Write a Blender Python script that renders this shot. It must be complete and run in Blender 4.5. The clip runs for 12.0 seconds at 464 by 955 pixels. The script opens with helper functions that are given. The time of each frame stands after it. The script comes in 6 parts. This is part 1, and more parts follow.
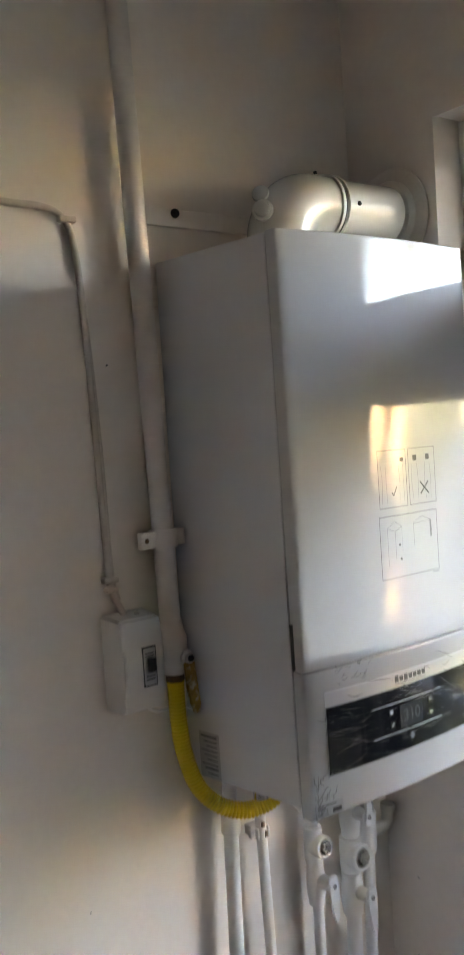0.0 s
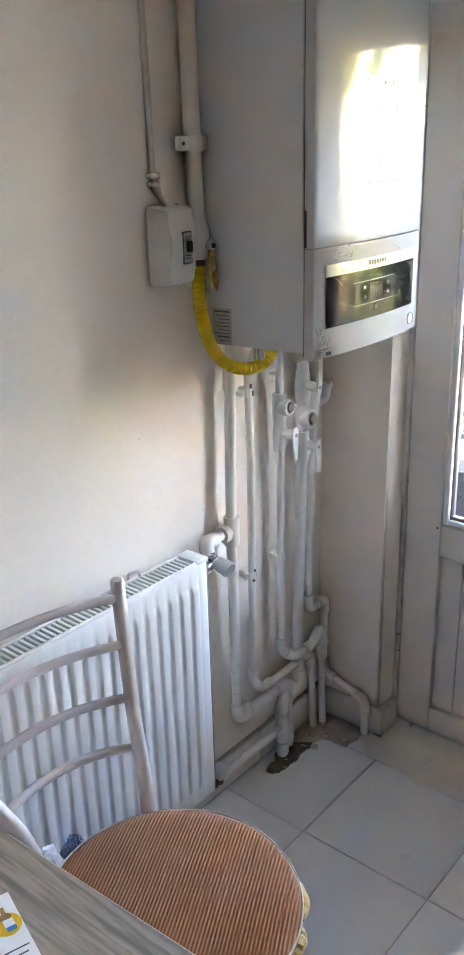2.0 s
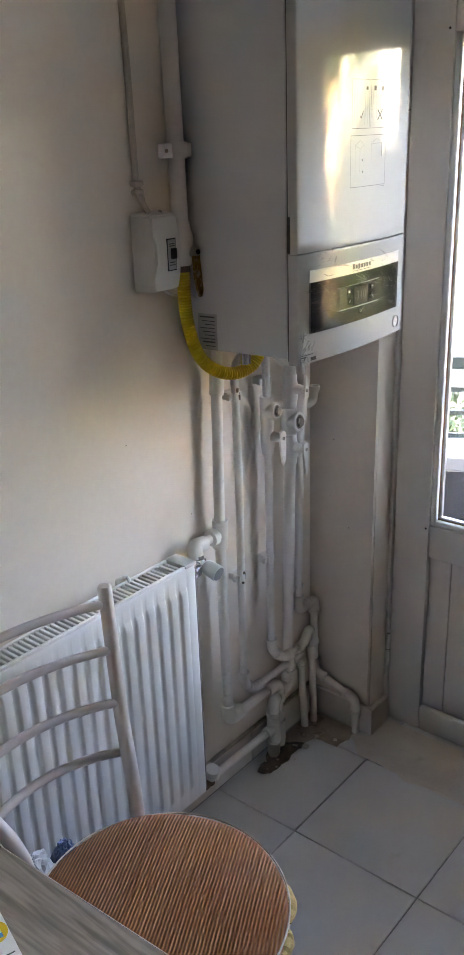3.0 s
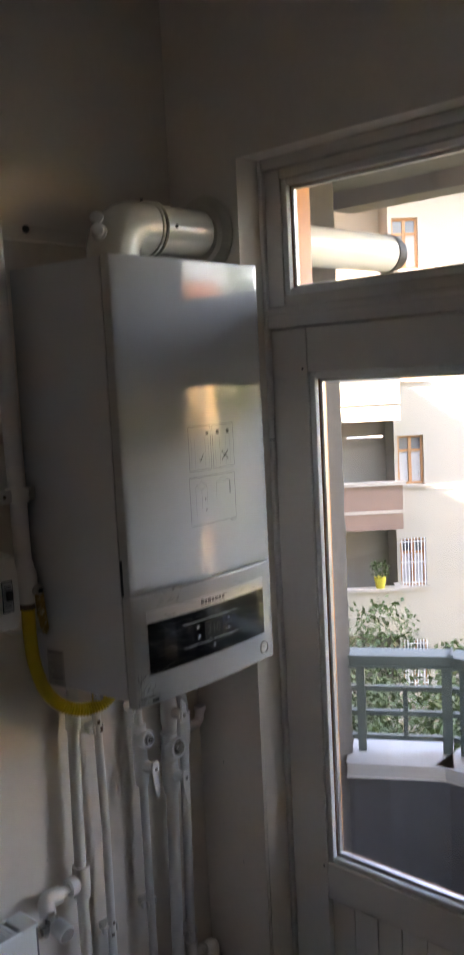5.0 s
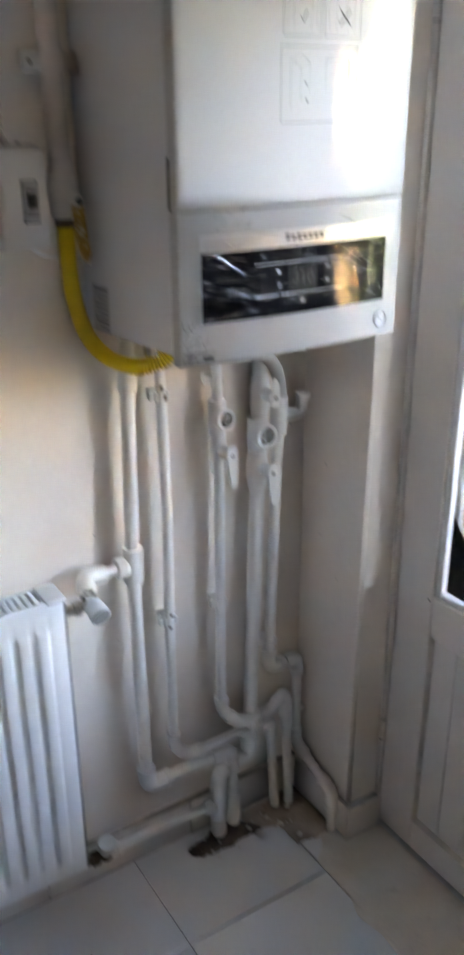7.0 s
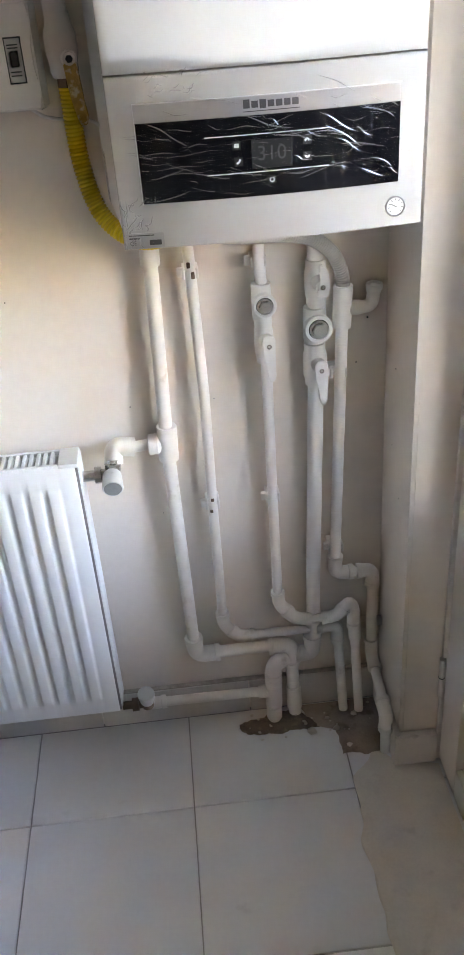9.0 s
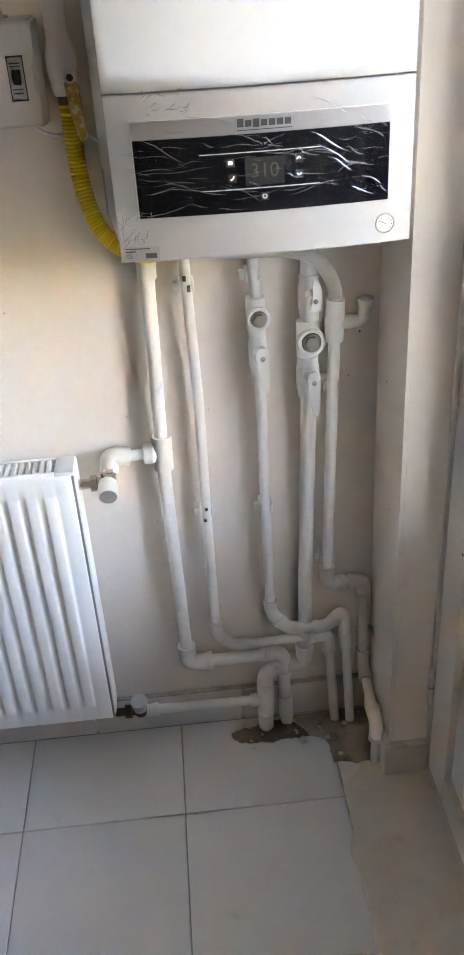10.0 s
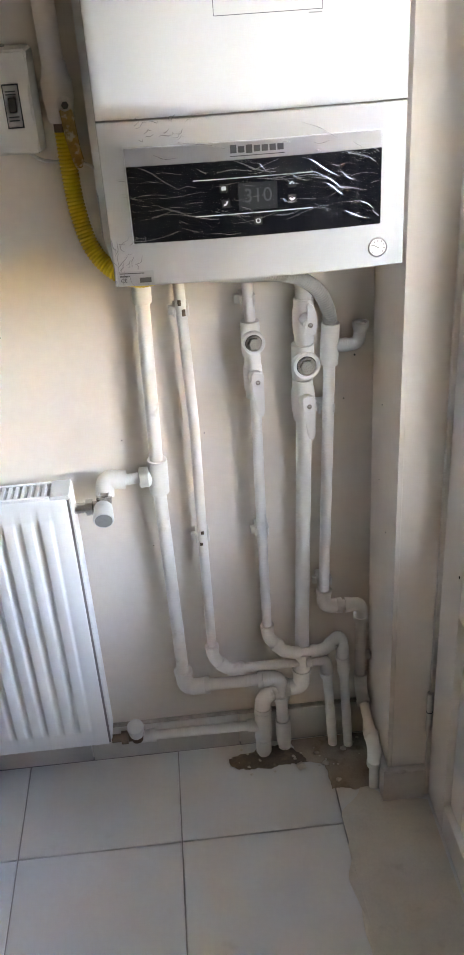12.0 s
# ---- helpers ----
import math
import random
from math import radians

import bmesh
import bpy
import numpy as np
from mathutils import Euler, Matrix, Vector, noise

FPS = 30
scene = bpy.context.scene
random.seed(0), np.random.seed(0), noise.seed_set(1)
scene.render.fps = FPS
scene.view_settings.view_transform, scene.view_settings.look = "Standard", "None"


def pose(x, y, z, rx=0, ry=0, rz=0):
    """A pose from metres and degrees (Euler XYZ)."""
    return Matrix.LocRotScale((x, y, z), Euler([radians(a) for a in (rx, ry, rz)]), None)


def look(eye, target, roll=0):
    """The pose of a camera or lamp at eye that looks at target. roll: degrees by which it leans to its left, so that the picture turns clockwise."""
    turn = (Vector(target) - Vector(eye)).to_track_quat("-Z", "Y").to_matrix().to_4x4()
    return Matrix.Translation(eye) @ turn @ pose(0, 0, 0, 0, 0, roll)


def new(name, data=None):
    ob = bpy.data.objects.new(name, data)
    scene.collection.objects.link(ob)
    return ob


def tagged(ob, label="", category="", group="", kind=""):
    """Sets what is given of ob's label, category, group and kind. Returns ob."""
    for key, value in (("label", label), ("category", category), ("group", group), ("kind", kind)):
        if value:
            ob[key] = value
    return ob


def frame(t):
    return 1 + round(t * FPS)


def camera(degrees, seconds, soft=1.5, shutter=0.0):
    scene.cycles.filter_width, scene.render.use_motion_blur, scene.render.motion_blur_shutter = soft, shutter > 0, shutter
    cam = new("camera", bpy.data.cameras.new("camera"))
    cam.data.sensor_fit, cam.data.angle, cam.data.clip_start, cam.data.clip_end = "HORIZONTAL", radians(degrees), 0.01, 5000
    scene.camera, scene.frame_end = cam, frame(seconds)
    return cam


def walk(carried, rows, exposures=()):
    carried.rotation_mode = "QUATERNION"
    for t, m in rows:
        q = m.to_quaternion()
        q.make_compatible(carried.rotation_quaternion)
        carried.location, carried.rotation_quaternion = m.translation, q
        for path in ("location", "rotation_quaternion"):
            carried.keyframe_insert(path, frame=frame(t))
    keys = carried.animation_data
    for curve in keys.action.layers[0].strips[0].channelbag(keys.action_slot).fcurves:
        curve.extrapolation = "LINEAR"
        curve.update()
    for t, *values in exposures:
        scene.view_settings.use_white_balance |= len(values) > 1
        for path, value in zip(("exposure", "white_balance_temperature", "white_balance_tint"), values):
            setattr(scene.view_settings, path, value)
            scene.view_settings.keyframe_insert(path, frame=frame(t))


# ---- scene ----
cam = camera(29.3, 12.0, shutter=0.4)
PATH = [
    (0, (0.202, 0.147, 1.746), (1.413, 1.736, 1.64), -3.9),
    (0.3, (-0.005, 0.172, 1.706), (1.369, 1.618, 1.555), -3.5),
    (0.5, (-0.131, 0.146, 1.695), (1.293, 1.523, 1.419), -3.9),
    (1, (-0.344, 0.143, 1.603), (1.073, 1.38, 0.926), -3.7),
    (1.5, (-0.402, 0.117, 1.6), (1.009, 1.339, 0.882), -1.6),
    (2, (-0.389, 0.106, 1.595), (1.032, 1.316, 0.876), -1.5),
    (2.5, (-0.381, 0.095, 1.607), (1.04, 1.297, 0.875), -2.0),
    (4.5, (-0.31, -0.004, 1.692), (1.125, 1.257, 1.098), -2.2),
    (4.7, (-0.176, -0.085, 1.744), (1.251, 1.249, 1.315), -2.7),
    (4.9, (-0.065, -0.147, 1.768), (1.385, 1.207, 1.508), -3.1),
    (5, (-0.037, -0.15, 1.791), (1.432, 1.189, 1.568), -2.9),
    (5.3, (-0.028, -0.153, 1.821), (1.378, 1.265, 1.711), -3.3),
    (5.5, (-0.028, -0.16, 1.839), (1.304, 1.328, 1.727), -3.0),
    (6, (0.034, -0.1, 1.63), (1.292, 1.401, 1.222), -2.4),
    (6.2, (0.090, -0.076, 1.618), (1.325, 1.397, 1.066), -2.5),
    (6.5, (0.159, -0.078, 1.581), (1.341, 1.412, 0.963), -2.6),
    (6.8, (0.303, -0.055, 1.551), (1.333, 1.528, 0.895), -1.5),
    (7, (0.425, 0.0, 1.532), (1.405, 1.555, 0.749), -0.3),
    (7.2, (0.545, 0.0, 1.499), (1.451, 1.553, 0.623), -0.2),
    (7.5, (0.765, 0.019, 1.479), (1.375, 1.66, 0.514), -1.3),
    (7.7, (0.865, 0.023, 1.48), (1.229, 1.707, 0.464), -2.9),
    (9.5, (1.098, -0.132, 1.551), (1.171, 1.565, 0.494), -4.5),
    (10, (1.101, -0.132, 1.545), (1.186, 1.581, 0.517), -3.9),
    (10.5, (1.101, -0.128, 1.541), (1.218, 1.595, 0.533), -3.1),
    (11, (1.102, -0.125, 1.541), (1.207, 1.605, 0.543), -3.6),
    (11.5, (1.102, -0.131, 1.541), (1.196, 1.604, 0.551), -4.1),
    (12, (1.108, -0.132, 1.542), (1.199, 1.609, 0.561), -4.0),
]
EXPOSURES = [(0.0, 6.15, 8600, 25), (0.5, 6.35, 8500, 25), (1.0, 6.58, 8400, 25), (1.5, 6.88, 8300, 25), (2.0, 6.75, 8300, 25), (2.5, 6.32, 8700, 26), (4.3, 5.7, 8600, 27), (4.7, 5.2, 8600, 27), (5.0, 4.75, 8800, 28), (5.5, 4.5, 9000, 28), (5.7, 5.1, 8700, 28), (6.0, 5.9, 8500, 27), (6.5, 6.3, 8300, 25), (7.5, 6.6, 8300, 25), (9.5, 6.74, 9500, 26), (12.0, 6.78, 9500, 26)]
walk(cam, [(t, look(eye, target, roll)) for t, eye, target, roll in PATH], EXPOSURES)

# ---- world, sun, sky ----
SUN_AZ, SUN_EL = radians(154), radians(36)
sun_from = Vector((math.cos(SUN_AZ) * math.cos(SUN_EL), math.sin(SUN_AZ) * math.cos(SUN_EL), math.sin(SUN_EL)))
world = bpy.data.worlds.new("sky")
scene.world = world
world.use_nodes = True
wn = world.node_tree.nodes
sky = wn.new("ShaderNodeTexSky")
sky.sky_type = 'NISHITA'
sky.sun_disc = False
sky.sun_elevation = SUN_EL
sky.sun_rotation = radians(90) - SUN_AZ
wn["Background"].inputs["Strength"].default_value = 0.115
world.node_tree.links.new(sky.outputs[0], wn["Background"].inputs["Color"])
sun_data = bpy.data.lights.new("sun", 'SUN')
sun_data.energy, sun_data.angle, sun_data.color = 5.0, radians(0.5), (1.0, 0.90, 0.76)
sun = new("sun", sun_data)
sun.matrix_world = look(sun_from * 40, (0, 0, 0))


# ---- helpers for meshes ----
HOME = {}


def thing(name, base, label, category, group="", kind=""):
    ob = new(name)
    ob.location = base
    ob.empty_display_size = 0.05
    HOME[ob] = Vector(base)
    return tagged(ob, label, category, group, kind)


def mesh_of(name, bm, material, smooth=None):
    me = bpy.data.meshes.new(name)
    bmesh.ops.recalc_face_normals(bm, faces=bm.faces)
    if smooth is not None:
        for f in bm.faces:
            f.smooth = True
        for e in bm.edges:
            if len(e.link_faces) == 2:
                e.smooth = e.calc_face_angle(0) < radians(smooth)
    bm.to_mesh(me)
    bm.free()
    me.materials.append(material)
    return me


def part(name, bm, material, parent, label="", smooth=35):
    """One mesh part under a thing or a part; bm is in world metres."""
    bmesh.ops.translate(bm, verts=bm.verts, vec=-HOME[parent])
    ob = new(name, mesh_of(name, bm, material, smooth))
    ob.parent = parent
    HOME[ob] = HOME[parent]
    return tagged(ob, label)


def solid(name, bm, material, label="", category="", group="", kind="", smooth=35):
    """A top-level mesh; bm is in world metres."""
    ob = new(name, mesh_of(name, bm, material, smooth))
    HOME[ob] = Vector((0, 0, 0))
    return tagged(ob, label, category, group, kind)


def box(lo, hi, bevel=0.0, bm=None, segs=2):
    own = bmesh.new()
    bmesh.ops.create_cube(own, size=1)
    lo, hi = Vector(lo), Vector(hi)
    for v in own.verts:
        v.co = Vector((lo[i] + (v.co[i] + 0.5) * (hi[i] - lo[i]) for i in range(3)))
    if bevel:
        bmesh.ops.bevel(own, geom=list(own.edges), offset=bevel, segments=segs, profile=0.5, affect='EDGES')
    return join(bm, own)


def join(bm, other):
    if bm is None:
        return other
    me = bpy.data.meshes.new("tmp")
    other.to_mesh(me)
    other.free()
    bm.from_mesh(me)
    bpy.data.meshes.remove(me)
    return bm


def side_of(way):
    a = Vector((0, 0, 1)) if abs(way.z) < 0.9 else Vector((1, 0, 0))
    return way.cross(a).normalized()


def rings(points, radii, segs=16, bm=None, capped=True):
    """A tube along points with a radius at each."""
    bm = bm or bmesh.new()
    pts = [Vector(p) for p in points]
    loops, n = [], len(pts)
    side = None
    for i, p in enumerate(pts):
        way = (pts[min(i + 1, n - 1)] - pts[max(i - 1, 0)])
        if way.length < 1e-9:
            way = pts[i] - pts[i - 2]
        way.normalize()
        side = side_of(way) if side is None else (side - way * side.dot(way)).normalized()
        up = way.cross(side)
        loops.append([bm.verts.new(p + radii[i] * (math.cos(a) * side + math.sin(a) * up))
                      for a in (2 * math.pi * k / segs for k in range(segs))])
    for a, b in zip(loops, loops[1:]):
        for k in range(segs):
            bm.faces.new((a[k], a[(k + 1) % segs], b[(k + 1) % segs], b[k]))
    if capped:
        bm.faces.new(loops[0])
        bm.faces.new(loops[-1])
    return bm


def fillet(points, r, steps=6):
    """Round the corners of a line."""
    pts = [Vector(p) for p in points]
    out = [pts[0]]
    for a, b, c in zip(pts, pts[1:], pts[2:]):
        u, v = (a - b), (c - b)
        d = min(r, u.length * 0.49, v.length * 0.49)
        p, q = b + u.normalized() * d, b + v.normalized() * d
        for i in range(steps + 1):
            t = i / steps
            out.append(p * (1 - t) ** 2 + b * 2 * t * (1 - t) + q * t ** 2)
    return out + [pts[-1]]


def tube(points, r, round_by=0.0, segs=16, bm=None):
    pts = fillet(points, round_by) if round_by else [Vector(p) for p in points]
    return rings(pts, [r] * len(pts), segs, bm)


def turned(base, axis, profile, segs=20, bm=None):
    """A turned body: profile is (distance along axis, radius) from base."""
    base, axis = Vector(base), Vector(axis).normalized()
    own = bmesh.new()
    side = side_of(axis)
    up = axis.cross(side)
    loops = []
    for d, r in profile:
        loops.append([own.verts.new(base + axis * d + max(r, 1e-4) * (math.cos(2 * math.pi * k / segs) * side + math.sin(2 * math.pi * k / segs) * up)) for k in range(segs)])
    for a, b in zip(loops, loops[1:]):
        for k in range(segs):
            own.faces.new((a[k], a[(k + 1) % segs], b[(k + 1) % segs], b[k]))
    own.faces.new(loops[0])
    own.faces.new(loops[-1])
    return join(bm, own)


def smooth_line(points, per=10):
    """A soft curve through points."""
    p = [Vector(q) for q in points]
    p = [2 * p[0] - p[1]] + p + [2 * p[-1] - p[-2]]
    out = []
    for a, b, c, d in zip(p, p[1:], p[2:], p[3:]):
        for i in range(per):
            t = i / per
            out.append(0.5 * ((2 * b) + (c - a) * t + (2 * a - 5 * b + 4 * c - d) * t * t + (3 * b - a - 3 * c + d) * t ** 3))
    return out + [p[-2]]


def even(points, step):
    """The same line with points at an even step."""
    out, left = [points[0]], step
    for a, b in zip(points, points[1:]):
        d = (b - a).length
        while d >= left and d > 1e-9:
            a = a + (b - a) * (left / d)
            out.append(a)
            d = (b - a).length
            left = step
        left -= d
    return out


def ribbed(points, r, deep, pitch, segs=18):
    pts = even(smooth_line(points, 24), pitch / 4)
    return rings(pts, [r + deep * (0, 0.8, 1, 0.8)[i % 4] - deep for i in range(len(pts))], segs)


def grid_mesh(nx, ny, fn, bm=None):
    own = bmesh.new()
    vs = [[own.verts.new(fn(i / nx, j / ny)) for i in range(nx + 1)] for j in range(ny + 1)]
    for j in range(ny):
        for i in range(nx):
            own.faces.new((vs[j][i], vs[j][i + 1], vs[j + 1][i + 1], vs[j + 1][i]))
    return join(bm, own)


def prism(outline, axis, a, b, bm=None):
    """An outline in two axes drawn out along the third from a to b."""
    own = bmesh.new()

    def at(u, v, w):
        return {'x': (w, u, v), 'y': (u, w, v), 'z': (u, v, w)}[axis]
    lo = [own.verts.new(at(u, v, a)) for u, v in outline]
    hi = [own.verts.new(at(u, v, b)) for u, v in outline]
    own.faces.new(lo)
    own.faces.new(hi)
    n = len(lo)
    for k in range(n):
        own.faces.new((lo[k], lo[(k + 1) % n], hi[(k + 1) % n], hi[k]))
    return join(bm, own)


# ---- materials ----
def mat(name, colour, rough=0.5, metal=0.0, vary=0.06, scale=8.0, fine=120.0, bump=0.05, stain=None, stain_at=0.62, coat=0.0, random_by=0.0, rough_vary=0.08, stretch=None):
    m = bpy.data.materials.new(name)
    m.use_nodes = True
    nt = m.node_tree
    n, ln = nt.nodes, nt.links
    b = n["Principled BSDF"]
    b.inputs["Roughness"].default_value, b.inputs["Metallic"].default_value = rough, metal
    b.inputs["Coat Weight"].default_value = coat
    b.inputs["Coat Roughness"].default_value = 0.05
    co = n.new("ShaderNodeTexCoord")
    mp = n.new("ShaderNodeMapping")
    geo = n.new("ShaderNodeNewGeometry")
    ln.new(geo.outputs["Position"], mp.inputs["Vector"])
    if stretch:
        mp.inputs["Scale"].default_value = stretch
    big, small = n.new("ShaderNodeTexNoise"), n.new("ShaderNodeTexNoise")
    big.inputs["Scale"].default_value, small.inputs["Scale"].default_value = scale, fine
    big.inputs["Detail"].default_value, small.inputs["Detail"].default_value = 6, 3
    for t in (big, small):
        ln.new(mp.outputs[0], t.inputs["Vector"])
    mul = n.new("ShaderNodeMath")
    mul.operation = 'MULTIPLY_ADD'
    ln.new(big.outputs["Fac"], mul.inputs[0])
    mul.inputs[1].default_value = 0.7
    sm = n.new("ShaderNodeMath")
    sm.operation = 'MULTIPLY'
    ln.new(small.outputs["Fac"], sm.inputs[0])
    sm.inputs[1].default_value = 0.3
    ln.new(sm.outputs[0], mul.inputs[2])
    ramp = n.new("ShaderNodeValToRGB")
    c = Vector(colour)
    ramp.color_ramp.elements[0].position, ramp.color_ramp.elements[1].position = 0.3, 0.7
    ramp.color_ramp.elements[0].color = (*[max(0, x * (1 - vary)) for x in c], 1)
    ramp.color_ramp.elements[1].color = (*[min(1, x * (1 + vary)) for x in c], 1)
    ln.new(mul.outputs[0], ramp.inputs[0])
    out = ramp.outputs[0]
    if stain:
        st = n.new("ShaderNodeTexNoise")
        st.inputs["Scale"].default_value, st.inputs["Detail"].default_value = scale * 1.7, 8
        ln.new(mp.outputs[0], st.inputs["Vector"])
        sr = n.new("ShaderNodeValToRGB")
        sr.color_ramp.elements[0].position, sr.color_ramp.elements[1].position = stain_at, stain_at + 0.12
        ln.new(st.outputs["Fac"], sr.inputs[0])
        mx = n.new("ShaderNodeMix")
        mx.data_type = 'RGBA'
        ln.new(sr.outputs[0], mx.inputs["Factor"])
        ln.new(out, mx.inputs["A"])
        mx.inputs["B"].default_value = (*stain, 1)
        out = mx.outputs["Result"]
    if random_by:
        oi = n.new("ShaderNodeObjectInfo")
        hs = n.new("ShaderNodeHueSaturation")
        mr = n.new("ShaderNodeMapRange")
        mr.inputs["To Min"].default_value, mr.inputs["To Max"].default_value = 1 - random_by, 1 + random_by
        ln.new(oi.outputs["Random"], mr.inputs["Value"])
        ln.new(mr.outputs[0], hs.inputs["Value"])
        ln.new(out, hs.inputs["Color"])
        out = hs.outputs[0]
    ln.new(out, b.inputs["Base Color"])
    if rough_vary:
        rr = n.new("ShaderNodeMapRange")
        rr.inputs["To Min"].default_value, rr.inputs["To Max"].default_value = max(0.02, rough - rough_vary), min(1, rough + rough_vary)
        ln.new(big.outputs["Fac"], rr.inputs["Value"])
        ln.new(rr.outputs[0], b.inputs["Roughness"])
    if bump:
        bp = n.new("ShaderNodeBump")
        bp.inputs["Strength"].default_value, bp.inputs["Distance"].default_value = min(1, bump * 4), 0.002
        ln.new(mul.outputs[0], bp.inputs["Height"])
        ln.new(bp.outputs[0], b.inputs["Normal"])
    return m


M_WALL = mat("cream_plaster", (0.84, 0.775, 0.705), 0.55, vary=0.05, scale=2.2, fine=60, bump=0.06, stain=(0.79, 0.72, 0.645), stain_at=0.64)
M_CEIL = mat("ceiling_paint", (0.76, 0.72, 0.67), 0.7, vary=0.05, scale=2, fine=80, bump=0.08)
M_TILE = mat("pale_grey_floor_tile", (0.72, 0.72, 0.72), 0.24, vary=0.05, scale=5, fine=90, bump=0.015, stain=(0.57, 0.555, 0.54), stain_at=0.68, random_by=0.03)
M_GROUT = mat("dark_grout", (0.33, 0.32, 0.31), 0.85, vary=0.2, scale=20, bump=0.1)
M_SKIRT = mat("skirting_tile", (0.68, 0.65, 0.61), 0.35, vary=0.07, scale=9, bump=0.03, stain=(0.40, 0.36, 0.32), stain_at=0.66, random_by=0.04)
M_GROUTLINE = mat("dusty_ledge", (0.46, 0.42, 0.37), 0.9, vary=0.25, scale=30, bump=0.2)
M_CEMENT = mat("dusty_cement_smear", (0.66, 0.61, 0.54), 0.75, vary=0.10, scale=14, fine=200, bump=0.12, stain=(0.58, 0.53, 0.46), stain_at=0.6)
M_DIRT = mat("dark_dirt", (0.15, 0.11, 0.085), 0.95, vary=0.45, scale=22, fine=260, bump=0.5, stain=(0.25, 0.19, 0.15), stain_at=0.54)
M_RUBBLE = mat("rubble", (0.36, 0.30, 0.25), 0.95, vary=0.25, scale=16, fine=260, bump=0.5, stain=(0.23, 0.18, 0.145), stain_at=0.56)
M_CHIP = mat("plaster_chip", (0.60, 0.56, 0.51), 0.9, vary=0.1, scale=80, bump=0.2)
M_BOILER = mat("gloss_white_enamel", (0.52, 0.525, 0.522), 0.06, vary=0.012, scale=3, fine=40, bump=0.002, coat=0.0, rough_vary=0.015)
M_BOILER.node_tree.nodes["Principled BSDF"].inputs["Specular IOR Level"].default_value = 0.36
M_BODY = mat("satin_white_sheet_metal", (0.60, 0.61, 0.62), 0.38, vary=0.02, scale=3, fine=200, bump=0.01)
M_SEAM = mat("dark_seam", (0.05, 0.05, 0.05), 0.8, vary=0.1, bump=0)
M_BLACK = mat("black_glass_panel", (0.006, 0.006, 0.007), 0.06, vary=0.2, bump=0, rough_vary=0.02)
M_SILVER = mat("brushed_silver_strip", (0.62, 0.62, 0.63), 0.30, metal=0.85, vary=0.05, scale=4, fine=400, bump=0.02, stretch=(0.2, 1, 6))
M_LOGO = mat("grey_print", (0.10, 0.10, 0.11), 0.5, vary=0.05, bump=0)
M_PRINT = mat("white_print", (0.75, 0.76, 0.78), 0.5, vary=0.05, bump=0)
M_LCD = mat("grey_display_window", (0.035, 0.035, 0.035), 0.2, vary=0.1, bump=0)
M_DIGIT = mat("faint_digits", (0.05, 0.05, 0.05), 0.4, vary=0.1, bump=0)
M_LABEL = mat("grey_label", (0.40, 0.40, 0.40), 0.5, vary=0.08, scale=30, bump=0.01)
M_INK = mat("dark_ink", (0.06, 0.06, 0.06), 0.6, vary=0.1, bump=0)
M_PIPE = mat("painted_white_pipe", (0.82, 0.80, 0.765), 0.42, vary=0.06, scale=14, fine=90, bump=0.06, stain=(0.60, 0.55, 0.49), stain_at=0.66)
M_PPR = mat("white_plastic_pipe", (0.85, 0.845, 0.83), 0.34, vary=0.03, scale=12, fine=120, bump=0.015, stain=(0.76, 0.73, 0.69), stain_at=0.69)
M_GASPIPE = mat("cream_painted_steel_pipe", (0.68, 0.64, 0.60), 0.4, vary=0.06, scale=14, fine=80, bump=0.08)
M_YELLOW = mat("yellow_corrugated_plastic", (0.72, 0.52, 0.012), 0.42, vary=0.08, scale=20, bump=0.02)
M_GREYHOSE = mat("grey_corrugated_plastic", (0.46, 0.46, 0.44), 0.45, vary=0.06, scale=20, bump=0.02)
M_CHROME = mat("chromed_brass", (0.62, 0.61, 0.59), 0.22, metal=1.0, vary=0.08, scale=50, bump=0.03)
M_RUST = mat("rusty_yellow_lever", (0.40, 0.24, 0.05), 0.7, vary=0.35, scale=60, fine=250, bump=0.2, stain=(0.62, 0.55, 0.42), stain_at=0.52)
M_BROWN = mat("brown_brass_nut", (0.16, 0.10, 0.06), 0.55, metal=0.4, vary=0.2, scale=50, bump=0.1)
M_FLUE = mat("white_flue_enamel", (0.72, 0.71, 0.66), 0.22, vary=0.02, scale=6, bump=0.01, coat=0.2)
M_RUBBER = mat("grey_rubber_collar", (0.70, 0.65, 0.58), 0.5, vary=0.06, scale=30, bump=0.05)
M_DARK = mat("black_rubber", (0.02, 0.02, 0.02), 0.6, vary=0.1, bump=0)
M_RAD = mat("white_radiator_enamel", (0.76, 0.775, 0.775), 0.40, vary=0.02, scale=5, fine=150, bump=0.01, stain=(0.63, 0.63, 0.62), stain_at=0.72)
M_RADIN = mat("radiator_inside", (0.20, 0.20, 0.20), 0.7, vary=0.1, bump=0)
M_VALVEHEAD = mat("translucent_white_cap", (0.66, 0.68, 0.67), 0.3, vary=0.04, scale=30, bump=0.02)
M_CAPGREY = mat("grey_knob_face", (0.22, 0.23, 0.23), 0.5, vary=0.08, scale=60, bump=0.05)
M_BOXPL = mat("cream_plastic_box", (0.72, 0.70, 0.66), 0.38, vary=0.03, scale=10, bump=0.015)
